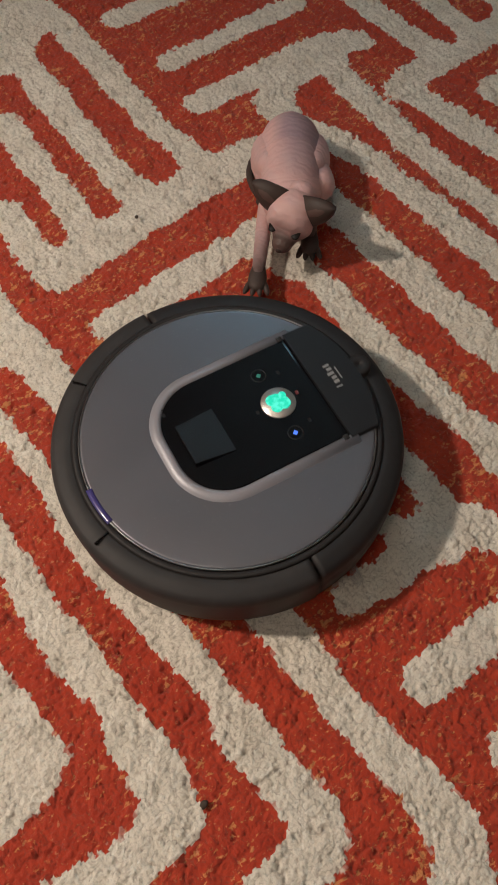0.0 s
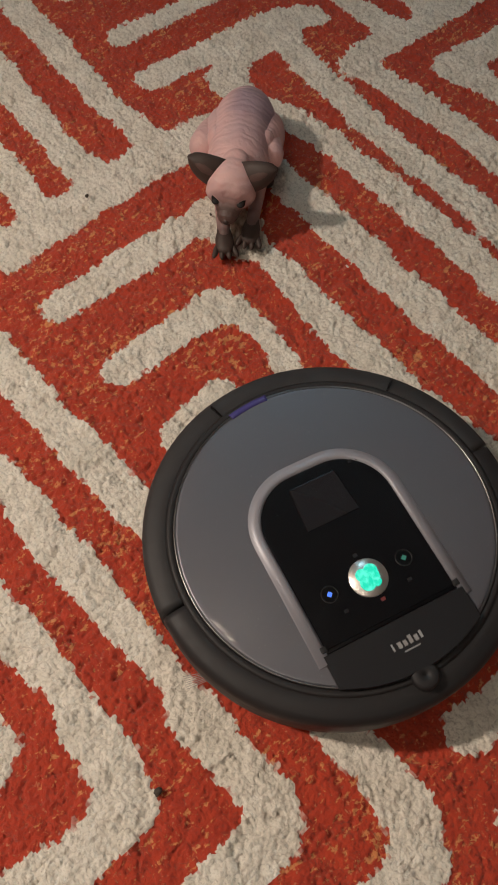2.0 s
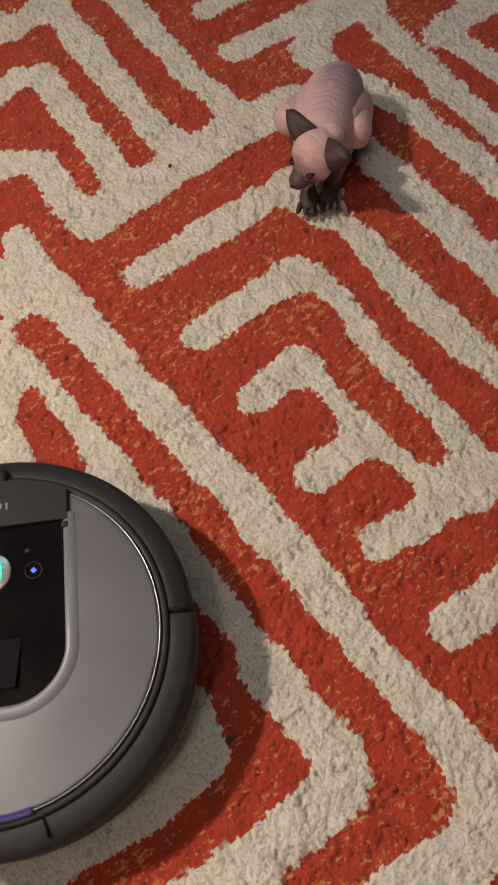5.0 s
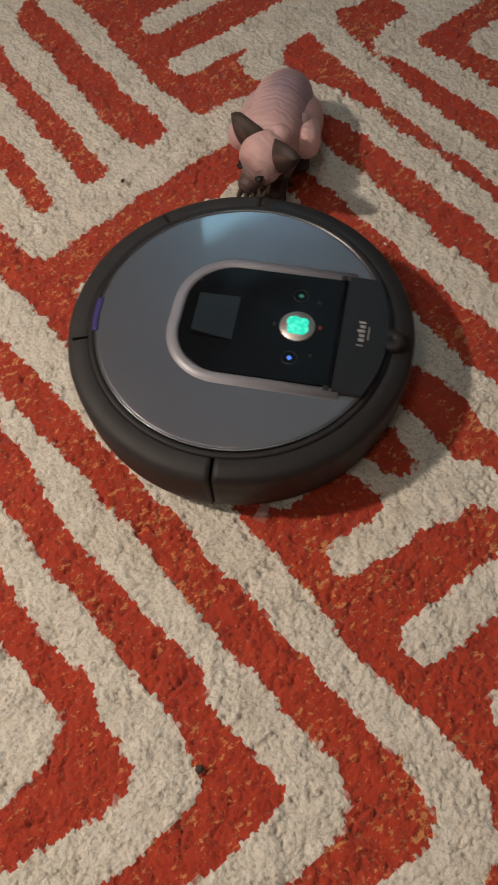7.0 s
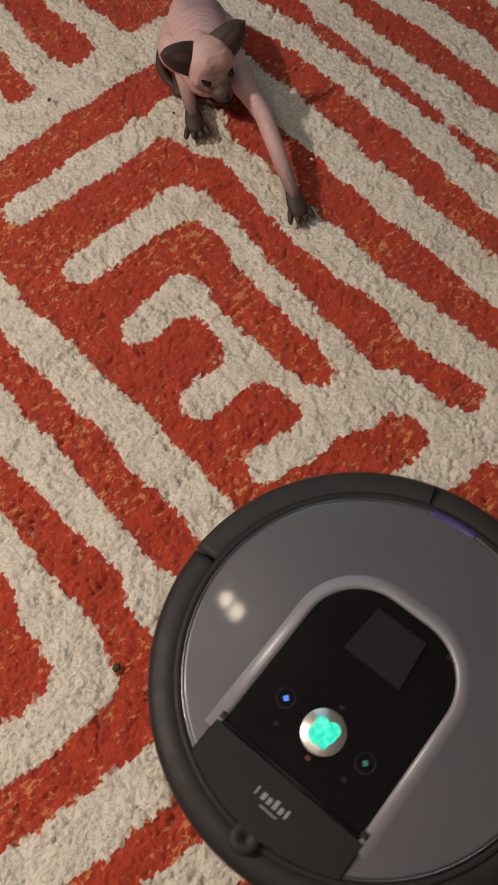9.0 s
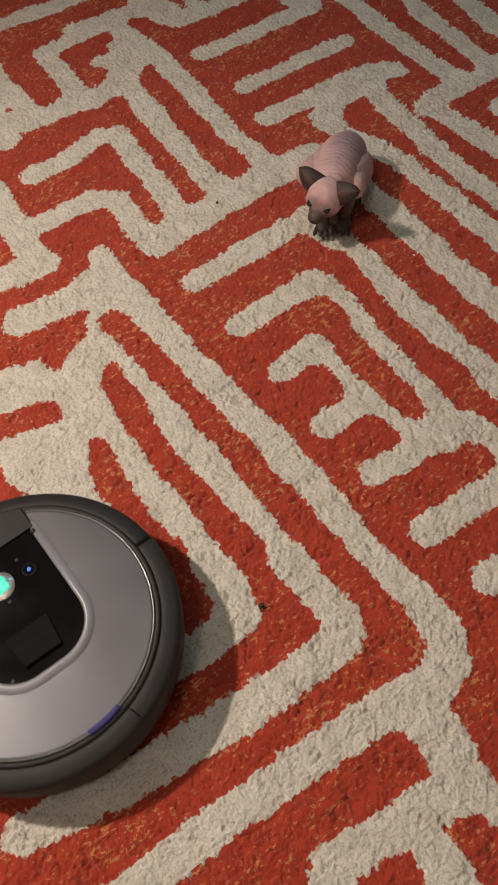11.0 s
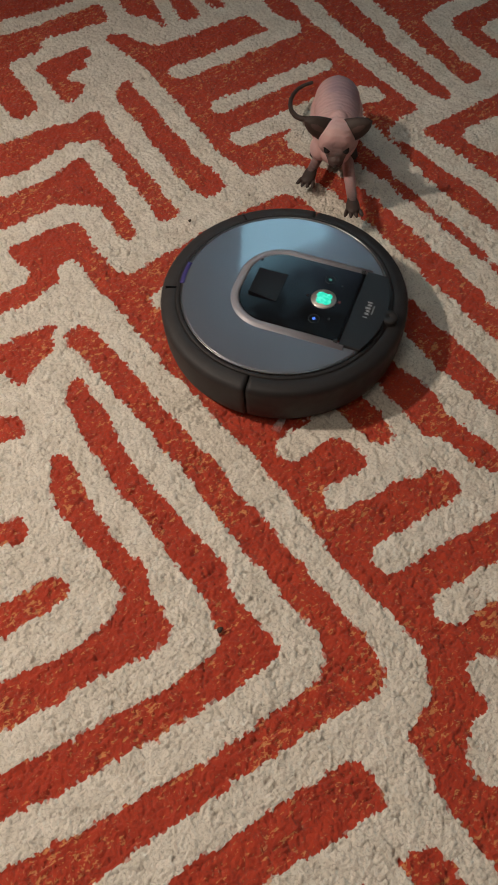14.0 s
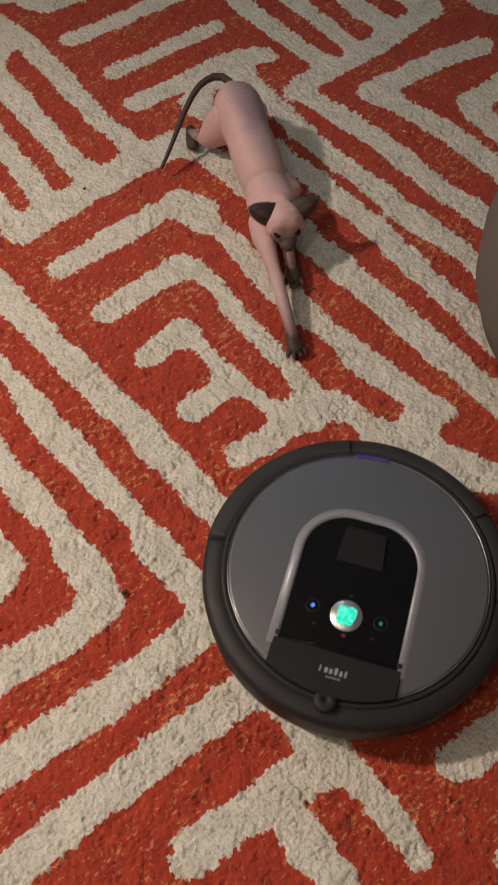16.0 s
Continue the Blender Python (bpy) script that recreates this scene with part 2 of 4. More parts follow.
# ---- room ----
def room():
    x0, x1, y0, y1, top, t = -2.4, 3.2, -2.6, 2.1, 2.72, 0.12
    tagged(finish("floor", slab(x0, x1, y0, y1, -0.12, -0.022), BOARD, smooth=False), "dark wooden floor under the rug", kind="structure")
    tagged(finish("ceiling", slab(x0, x1, y0, y1, top, top + t), CEIL, smooth=False), "plain white ceiling", kind="structure")
    for name, box in (("wall_west", (x0 - t, x0, y0, y1)), ("wall_east", (x1, x1 + t, y0, y1)), ("wall_south", (x0 - t, x1 + t, y0 - t, y0))):
        tagged(finish(name, slab(*box, -0.022, top), WALL, smooth=False), "plain painted wall", kind="structure")
    bm = bmesh.new()
    for xa, xb, za, zb in ((x0 - t, 1.4, -0.022, top), (2.1, x1 + t, -0.022, top), (1.4, 2.1, -0.022, 1.65), (1.4, 2.1, 2.3, top)):
        bmesh.ops.create_cube(bm, size=1, matrix=Matrix.Translation(((xa + xb) / 2, y1 + t / 2, (za + zb) / 2)) @ Matrix.Diagonal((xb - xa, t, zb - za, 1)))
    tagged(finish("wall_north", bm, WALL, smooth=False), "plain painted wall with a window", kind="structure")
    window = tagged(new("window_1"), "window with a pale frame", kind="structure")
    for xa, xb, za, zb in ((1.402, 1.44, 1.652, 2.298), (2.06, 2.098, 1.652, 2.298), (1.44, 2.06, 1.652, 1.69), (1.44, 2.06, 2.26, 2.298)):
        part("window_frame", slab(xa, xb, y1 + 0.02, y1 + 0.08, za, zb), CEIL, window, smooth=False)
    part("backdrop", slab(1.2, 2.4, y1 + 0.16, y1 + 0.17, 1.5, 2.5), glow("evening_sky", (0.40, 0.80, 1.0), 8.0), window, smooth=False)


room()


def ceiling_light():
    thing = empty("ceiling_light", "small ceiling light with two bare warm bulbs", "lamp")
    thing.location = (0.45, 0.72, 2.72)
    part("base_plate", lathe([(0.002, 0.0), (0.09, 0.0), (0.085, -0.03), (0.002, -0.035)], steps=32), TRIM, thing)
    for y in (-0.04, 0.04):
        bm = loft(rounded([(0.0, 0, 0, 0.018, 0.018), (0.03, 0, 0, 0.032, 0.032), (0.06, 0, 0, 0.028, 0.028)], 8), 16)
        b = part("bulb", bm, BULB, thing, "glowing warm bulb")
        b.matrix_basis = pose(0, y, -0.035, 0, 90, 0)


ceiling_light()


def globe_light():
    thing = empty("globe_light", "white glass globe lamp hanging from the ceiling", "lamp")
    thing.location = (-0.80, -0.10, 2.72)
    part("cord", lathe([(0.001, -0.55), (0.004, -0.55), (0.004, 0.0), (0.001, 0.0)], steps=10), TRIM, thing)
    g = part("globe", lathe([(0.001, -0.74), (0.055, -0.725), (0.09, -0.68), (0.10, -0.64), (0.088, -0.59), (0.045, -0.555), (0.001, -0.545)], steps=32), glow("warm_globe", (1.0, 0.86, 0.70), 4.0), thing, "glowing white globe")
    g.visible_shadow = False


globe_light()


# fixture out of view, added to give the key light a source
def added_floor_lamp():
    thing = empty("added_floor_lamp", "unseen floor lamp with a dark stand and tilted metal shade, added for the key light", "lamp")
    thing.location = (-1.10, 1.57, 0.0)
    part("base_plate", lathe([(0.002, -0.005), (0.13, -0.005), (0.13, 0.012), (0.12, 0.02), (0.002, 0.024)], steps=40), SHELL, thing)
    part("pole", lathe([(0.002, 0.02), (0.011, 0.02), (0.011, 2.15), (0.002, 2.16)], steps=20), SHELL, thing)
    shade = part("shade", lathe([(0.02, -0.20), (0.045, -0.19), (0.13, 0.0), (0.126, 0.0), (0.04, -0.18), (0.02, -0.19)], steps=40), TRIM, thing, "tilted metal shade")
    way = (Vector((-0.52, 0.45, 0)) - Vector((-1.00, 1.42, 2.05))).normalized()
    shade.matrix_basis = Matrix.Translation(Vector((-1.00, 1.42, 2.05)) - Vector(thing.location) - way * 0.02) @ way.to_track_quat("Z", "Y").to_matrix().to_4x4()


added_floor_lamp()


# ---- rug ----
def value_noise(x, y, size, seed):
    """Smooth noise between -1 and 1 with lumps of that size."""
    grid = np.random.default_rng(seed).uniform(-1, 1, (257, 257))
    gx, gy = x / size + 50.3, y / size + 50.7
    ix, iy = np.floor(gx).astype(int), np.floor(gy).astype(int)
    fx, fy = gx - ix, gy - iy
    fx, fy = fx * fx * (3 - 2 * fx), fy * fy * (3 - 2 * fy)
    at = lambda a, b: grid[(ix + a) % 257, (iy + b) % 257]
    return (at(0, 0) * (1 - fx) + at(1, 0) * fx) * (1 - fy) + (at(0, 1) * (1 - fx) + at(1, 1) * fx) * fy


def rug_design(x, y):
    """How deep a place lies in the cream yarn (positive) or in the red (negative), in metres."""
    depth = [np.full(x.shape, -0.2)]
    traced = [np.full(x.shape, -9.0)]

    def band(width, points):
        best = np.full(x.shape, 9.0)
        for (ax, ay), (bx, by) in zip(points, points[1:]):
            dx, dy = bx - ax, by - ay
            s = np.clip(((x - ax) * dx + (y - ay) * dy) / (dx * dx + dy * dy), 0, 1)
            best = np.minimum(best, np.hypot(x - ax - s * dx, y - ay - s * dy))
        return width / 2 - best

    def cream(width, *points):
        depth[0] = np.maximum(depth[0], band(width, points))
        traced[0] = np.maximum(traced[0], depth[0])

    def red(width, *points):
        depth[0] = np.minimum(depth[0], -band(width, points))

    # long nested bands
    cream(0.0475, (0.179, 0.728), (0.179, 0.610), (0.177, 0.500), (0.181, 0.416), (0.187, 0.302), (0.183, 0.203), (0.177, 0.102), (0.186, 0.020), (0.184, -0.040), (0.169, -0.068), (0.114, -0.078), (0.046, -0.066), (-0.036, -0.059), (-0.114, -0.055), (-0.187, -0.046), (-0.250, -0.050), (-0.328, -0.045))
    cream(0.0375, (0.186, 0.777), (0.179, 0.728))
    cream(0.0495, (0.112, 0.600), (0.110, 0.505), (0.095, 0.403), (0.089, 0.280), (0.091, 0.178), (0.093, 0.092), (0.095, 0.056), (0.084, 0.028), (0.041, 0.027), (-0.025, 0.027), (-0.105, 0.038), (-0.185, 0.047), (-0.251, 0.053), (-0.354, 0.077))
    cream(0.0475, (0.030, 0.544), (0.023, 0.459), (0.012, 0.352), (0.008, 0.249), (0.007, 0.162), (-0.001, 0.132), (-0.064, 0.125), (-0.132, 0.142), (-0.197, 0.145), (-0.268, 0.159), (-0.325, 0.179))
    cream(0.0475, (-0.326, 0.154), (-0.351, 0.197), (-0.353, 0.287), (-0.333, 0.387))
    cream(0.0575, (0.164, 0.734), (0.104, 0.723), (0.009, 0.736))
    cream(0.0625, (0.152, 0.684), (0.079, 0.623), (0.016, 0.565), (-0.051, 0.490), (-0.078, 0.420), (-0.075, 0.321), (-0.071, 0.258), (-0.142, 0.245), (-0.212, 0.259), (-0.268, 0.313), (-0.254, 0.392))
    cream(0.1625, (-0.168, 0.369), (-0.097, 0.359))
    cream(0.1225, (-0.056, 0.649), (-0.082, 0.494))
    red(0.045, (-0.095, 0.700), (-0.019, 0.683), (0.066, 0.660))
    red(0.045, (-0.147, 0.595), (-0.095, 0.574), (-0.029, 0.553))
    red(0.042, (-0.220, 0.431), (-0.117, 0.407))
    red(0.042, (-0.221, 0.303), (-0.115, 0.297))
    red(0.0400, (0.128, 0.647), (0.135, 0.496), (0.140, 0.344), (0.142, 0.193), (0.141, 0.041))
    red(0.0400, (0.057, 0.532), (0.051, 0.446), (0.050, 0.361), (0.054, 0.275), (0.062, 0.189))
    red(0.0400, (-0.028, 0.427), (-0.031, 0.383), (-0.032, 0.339), (-0.030, 0.294), (-0.026, 0.250))
    # fingers
    cream(0.0455, (0.271, 0.626), (0.389, 0.621), (0.509, 0.620), (0.531, 0.574))
    cream(0.0475, (0.493, 0.606), (0.509, 0.545), (0.506, 0.424), (0.499, 0.285), (0.504, 0.204), (0.509, 0.128), (0.517, 0.068))
    cream(0.0455, (0.271, 0.508), (0.341, 0.506), (0.424, 0.502), (0.436, 0.467), (0.432, 0.405), (0.423, 0.300), (0.418, 0.205), (0.423, 0.145))
    cream(0.0475, (0.274, 0.398), (0.339, 0.403), (0.352, 0.361), (0.344, 0.281))
    cream(0.0455, (0.262, 0.281), (0.324, 0.283), (0.358, 0.260))
    cream(0.0475, (0.340, 0.302), (0.353, 0.240), (0.372, 0.183))
    red(0.0400, (0.401, 0.436), (0.373, 0.354), (0.376, 0.303), (0.376, 0.255), (0.377, 0.222))
    red(0.038, (0.478, 0.517), (0.459, 0.388), (0.451, 0.288), (0.446, 0.198), (0.451, 0.122))
    cream(0.0455, (0.263, 0.181), (0.326, 0.171), (0.385, 0.162), (0.428, 0.154))
    cream(0.0525, (0.423, 0.134), (0.449, 0.057), (0.483, -0.040), (0.510, -0.112))
    cream(0.0475, (0.256, 0.069), (0.353, 0.063), (0.454, 0.057), (0.521, 0.048))
    cream(0.0445, (0.273, -0.028), (0.320, -0.032), (0.390, -0.040), (0.463, -0.050))
    cream(0.0475, (0.249, -0.118), (0.253, -0.158), (0.248, -0.188))
    cream(0.0725, (0.238, -0.177), (0.192, -0.190))
    cream(0.0545, (0.335, -0.123), (0.339, -0.163), (0.347, -0.225))
    cream(0.0475, (0.184, -0.288), (0.240, -0.295), (0.299, -0.303))
    cream(0.0475, (0.155, -0.394), (0.210, -0.411))
    # lower right
    cream(0.0475, (0.163, -0.074), (0.090, -0.092), (0.079, -0.148), (0.087, -0.202), (0.080, -0.261), (0.077, -0.318))
    cream(0.0475, (0.087, -0.202), (0.028, -0.177), (-0.034, -0.169), (-0.102, -0.161))
    cream(0.0425, (0.000, -0.214), (-0.003, -0.267), (-0.005, -0.320))
    cream(0.0525, (0.090, -0.092), (0.094, -0.150))
    # upper left
    cream(0.0625, (0.269, 0.740), (0.387, 0.738), (0.513, 0.739), (0.611, 0.726))
    cream(0.0525, (0.203, 1.127), (0.134, 1.166), (0.117, 1.014), (0.101, 0.872), (0.103, 0.815), (0.013, 0.839), (-0.079, 0.874))
    cream(0.0445, (0.194, 1.016), (0.259, 1.009), (0.335, 1.022), (0.369, 1.008), (0.360, 0.923), (0.350, 0.834), (0.342, 0.764))
    cream(0.0445, (0.127, 0.905), (0.187, 0.898), (0.252, 0.893), (0.281, 0.865), (0.265, 0.780), (0.274, 0.734))
    cream(0.0475, (0.464, 1.131), (0.443, 0.980), (0.433, 0.856), (0.429, 0.760))
    cream(0.0425, (0.547, 1.244), (0.552, 1.133), (0.542, 0.999), (0.529, 0.885), (0.530, 0.779))
    cream(0.0525, (0.529, 1.166), (0.459, 1.132), (0.389, 1.118), (0.319, 1.136), (0.260, 1.142))
    cream(0.0525, (0.517, 1.227), (0.515, 1.177), (0.470, 1.151))
    cream(0.0325, (0.569, 1.310), (0.511, 1.218))
    cream(0.0425, (0.457, 1.203), (0.520, 1.187))
    cream(0.0425, (0.416, 1.438), (0.490, 1.430), (0.569, 1.420), (0.657, 1.419))
    cream(0.0375, (0.640, 1.391), (0.628, 1.313), (0.630, 1.234))
    cream(0.0325, (0.737, 1.369), (0.708, 1.244))
    cream(0.0275, (0.792, 1.293), (0.779, 1.215))
    cream(0.0425, (0.540, 1.304), (0.386, 1.311), (0.375, 1.160))
    cream(0.0425, (0.525, 1.426), (0.426, 1.447), (0.301, 1.453), (0.275, 1.283), (0.276, 1.171))
    cream(0.0525, (0.203, 1.394), (0.213, 1.279), (0.220, 1.166))
    cream(0.0525, (0.125, 1.218), (0.186, 1.201), (0.065, 1.255))
    cream(0.0475, (0.476, 1.330), (0.574, 1.309), (0.652, 1.281), (0.649, 1.212), (0.764, 1.198), (0.874, 1.184))
    cream(0.0325, (-0.007, 0.991), (0.028, 0.966))
    cream(0.0505, (0.599, 0.713), (0.616, 0.672), (0.611, 0.483), (0.603, 0.285), (0.599, 0.065), (0.599, -0.067))
    # upper fingers
    cream(0.0445, (0.620, 1.095), (0.765, 1.077), (0.884, 1.074))
    cream(0.0385, (0.624, 0.959), (0.730, 0.949), (0.859, 0.937))
    cream(0.0445, (0.598, 0.862), (0.722, 0.851), (0.827, 0.836), (0.873, 0.807))
    cream(0.0425, (0.677, 0.800), (0.680, 0.750), (0.709, 0.638), (0.705, 0.524), (0.706, 0.439), (0.702, 0.350), (0.699, 0.266))
    cream(0.0445, (0.807, 0.819), (0.783, 0.697), (0.776, 0.617), (0.771, 0.504), (0.773, 0.410), (0.764, 0.316))
    cream(0.0445, (0.812, 0.808), (0.701, 0.813))
    cream(0.0475, (0.865, 0.699), (0.969, 0.690), (1.091, 0.693), (1.211, 0.697), (1.242, 0.781))
    cream(0.0445, (0.845, 0.695), (0.852, 0.616), (0.858, 0.522), (0.860, 0.442), (0.851, 0.364), (0.854, 0.300), (0.857, 0.239), (0.852, 0.131))
    cream(0.0505, (0.941, 0.599), (1.022, 0.592), (1.105, 0.584), (1.196, 0.557))
    cream(0.0475, (0.941, 0.588), (0.957, 0.532), (0.964, 0.468), (0.962, 0.399), (0.959, 0.331), (0.955, 0.214))
    cream(0.0525, (1.165, 0.452), (1.053, 0.461), (1.032, 0.399), (1.029, 0.301))
    cream(0.0445, (0.943, 0.988), (0.936, 0.850), (0.936, 0.702))
    cream(0.0385, (1.024, 0.915), (1.020, 0.813), (1.006, 0.695))
    cream(0.0425, (1.116, 0.857), (1.112, 0.774), (1.100, 0.697))
    cream(0.0575, (1.313, 0.730), (1.310, 0.634), (1.342, 0.544))
    cream(0.0475, (0.841, 1.327), (0.864, 1.175), (0.869, 1.066))
    cream(0.0445, (0.696, 0.306), (0.689, 0.251), (0.687, 0.212), (0.685, 0.152), (0.677, 0.088), (0.675, 0.004))
    cream(0.0445, (0.766, 0.366), (0.772, 0.290), (0.775, 0.231), (0.767, 0.166), (0.768, 0.058))
    cream(0.0445, (0.969, 1.173), (0.949, 1.047), (0.941, 0.948))
    cream(0.0385, (1.058, 1.064), (1.046, 0.977), (1.023, 0.871))
    cream(0.0475, (1.127, 0.909), (1.182, 0.914), (1.283, 0.913))
    cream(0.0475, (1.127, 0.905), (1.104, 0.809), (1.100, 0.717))
    cream(0.0525, (1.197, 0.810), (1.289, 0.806))
    cream(0.0475, (1.196, 0.796), (1.202, 0.712))
    cream(0.0285, (0.746, 0.859), (0.712, 0.812), (0.695, 0.769))
    red(0.037, (0.457, 0.363), (0.464, 0.257), (0.461, 0.172), (0.470, 0.096))
    red(0.045, (0.252, 0.141), (0.340, 0.126), (0.389, 0.112))
    red(0.045, (0.051, -0.233), (0.047, -0.291), (0.045, -0.343))
    cream(0.0675, (0.018, 0.576), (0.008, 0.505))
    # the rest of the rug goes on in blocks of parallel bars
    u, v = x * 0.98 - y * 0.17, x * 0.17 + y * 0.98
    lying = (np.floor(u / 0.36) + np.floor(v / 0.36)) % 2 == 0
    across, along = np.where(lying, v, u), np.where(lying, u, v)
    bars = np.minimum(0.022 - np.abs(across % 0.09 - 0.045), 0.165 - np.abs(along % 0.36 - 0.18))
    return np.where(traced[0] < -0.08, bars, depth[0])


def rounded_design(x, y):
    """The design with its corners rounded, as a tufted edge rounds them."""
    step, lo, size = 0.004, -0.55, 540
    gx, gy = np.meshgrid(lo + step * np.arange(size), lo + step * np.arange(size))
    field = np.clip(rug_design(gx, gy), -0.012, 0.012)
    kernel = np.exp(-0.5 * (np.arange(-6, 7) / 1.9) ** 2)
    kernel /= kernel.sum()
    for axis in (0, 1):
        field = np.apply_along_axis(lambda row: np.convolve(row, kernel, "same"), axis, field)
    u, v = (x - lo) / step, (y - lo) / step
    inside = (u > 8) & (v > 8) & (u < size - 10) & (v < size - 10)
    u, v = np.clip(u, 0, size - 2), np.clip(v, 0, size - 2)
    i, j = np.floor(u).astype(int), np.floor(v).astype(int)
    fu, fv = u - i, v - j
    mixed = (field[j, i] * (1 - fu) + field[j, i + 1] * fu) * (1 - fv) + (field[j + 1, i] * (1 - fu) + field[j + 1, i + 1] * fu) * fv
    return np.where(inside, mixed, rug_design(x, y))


def make_rug():
    def ticks(lo, hi, a, b, fine, coarse):
        return np.concatenate([np.arange(lo, a, coarse), np.arange(a, b, fine), np.arange(b, hi, coarse)])
    xs = ticks(-1.5, 2.4, -0.42, 1.46, 0.0022, 0.02)
    ys = ticks(-1.5, 1.95, -0.46, 1.52, 0.0022, 0.02)
    x, y = [g.ravel() for g in np.meshgrid(xs, ys)]
    # the tuft that each place belongs to: jittered cells of one tuft each
    cell = 0.0050
    rng = np.random.default_rng(5)
    jx, jy, tone = rng.uniform(0.1, 0.9, (3, 720, 720))
    ix, iy = np.floor(x / cell).astype(int), np.floor(y / cell).astype(int)
    first, second = np.full(x.shape, 9.0), np.full(x.shape, 9.0)
    tx, ty, tuft = x.copy(), y.copy(), np.zeros(x.shape)
    for a in (-1, 0, 1):
        for b in (-1, 0, 1):
            u, v = (ix + a) % 720, (iy + b) % 720
            px, py = (ix + a + jx[u, v]) * cell, (iy + b + jy[u, v]) * cell
            d = np.hypot(x - px, y - py) / cell
            near = d < first
            second = np.where(near, first, np.minimum(second, d))
            first = np.where(near, d, first)
            tx, ty = np.where(near, px, tx), np.where(near, py, ty)
            tuft = np.where(near, tone[u, v], tuft)
    wob = 0.0030 * value_noise(tx, ty, 0.035, 1) + 0.0018 * value_noise(tx, ty, 0.011, 2) + 0.0062 * (tuft - 0.5)
    depth = rounded_design(tx, ty) + wob
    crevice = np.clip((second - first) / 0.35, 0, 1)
    # clumps of tufts part here and there; the cracks sink and carry shade in the colour
    clump, far = np.full(x.shape, 9.0), np.full(x.shape, 9.0)
    wx = x + 0.004 * value_noise(x, y, 0.009, 11)
    wy = y + 0.004 * value_noise(x, y, 0.009, 12)
    gx, gy = np.floor(wx / 0.017).astype(int), np.floor(wy / 0.013).astype(int)
    for a in (-1, 0, 1):
        for b in (-1, 0, 1):
            u, v = (gx + a) % 720, (gy + b) % 720
            dd = np.hypot(wx - (gx + a + jy[u, v]) * 0.017, wy - (gy + b + jx[u, v]) * 0.013)
            far = np.where(dd < clump, clump, np.minimum(far, dd))
            clump = np.minimum(clump, dd)
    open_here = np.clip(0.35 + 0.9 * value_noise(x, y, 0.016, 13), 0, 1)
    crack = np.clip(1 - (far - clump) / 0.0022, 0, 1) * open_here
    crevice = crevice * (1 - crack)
    lumps = 0.5 + 0.5 * value_noise(x, y, 0.013, 3)
    z = 0.0048 * crevice * (0.35 + 0.65 * tuft) + 0.0035 * lumps + 0.002 * value_noise(x, y, 0.12, 4)
    z = z - 0.0040 * crack + 0.0008 * np.clip(depth / 0.004, -1, 1) - 0.0062
    n, m = len(xs), len(ys)
    base = (np.arange(m - 1)[:, None] * n + np.arange(n - 1)[None, :]).ravel()
    quads = np.stack([base, base + 1, base + n + 1, base + n], 1)
    me = bpy.data.meshes.new("rug")
    me.vertices.add(n * m)
    me.vertices.foreach_set("co", np.stack([x, y, z], 1).astype(np.float32).ravel())
    me.loops.add(quads.size)
    me.loops.foreach_set("vertex_index", quads.ravel().astype(np.int32))
    me.polygons.add(len(quads))
    me.polygons.foreach_set("loop_start", np.arange(0, quads.size, 4, dtype=np.int32))
    me.update(calc_edges=True)
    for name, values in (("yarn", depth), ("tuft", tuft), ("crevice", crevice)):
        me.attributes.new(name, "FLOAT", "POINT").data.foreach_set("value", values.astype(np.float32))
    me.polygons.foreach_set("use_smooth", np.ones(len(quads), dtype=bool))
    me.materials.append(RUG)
    return tagged(new("rug", me), "red tufted wool rug with a cream maze pattern", "rug")


make_rug()


# ---- robot vacuum; its x axis points to its rear ----
def panel_outline(grow=0.0, corner=0.05, x1=0.101):
    half, front = 0.0665 + grow, -0.061 - grow
    r = corner + grow
    pts = [(x1, -half)]
    for i in range(13):
        a = math.pi / 2 * i / 12
        pts.append((front + r - r * math.sin(a), -half + r - r * math.cos(a)))
    for i in range(13):
        a = math.pi / 2 * i / 12
        pts.append((front + r - r * math.cos(a), half - r + r * math.sin(a)))
    return pts + [(x1, half)]


def chord(x0, r, half, n=18):
    """The outline between a straight line across at x0 and the rim of radius r."""
    a = math.asin(half / r)
    return [(x0, -half)] + [(r * math.cos(-a + 2 * a * i / n), r * math.sin(-a + 2 * a * i / n)) for i in range(n + 1)] + [(x0, half)]


def trim_band():
    """The sloped rim that runs round the control panel."""
    bm = bmesh.new()
    rings = [[bm.verts.new((x, y, z)) for x, y in panel_outline(g, x1=0.112)] for g, z in
             ((0.013, 0.0878), (0.011, 0.0893), (0.0075, 0.0912), (0.004, 0.0918), (0.0015, 0.0912), (0.0, 0.0890))]
    for p, q in zip(rings, rings[1:]):
        for i in range(len(p) - 1):
            bm.faces.new((p[i], p[i + 1], q[i + 1], q[i]))
    for end in (0, -1):
        bm.faces.new([ring[end] for ring in rings])
    return bm


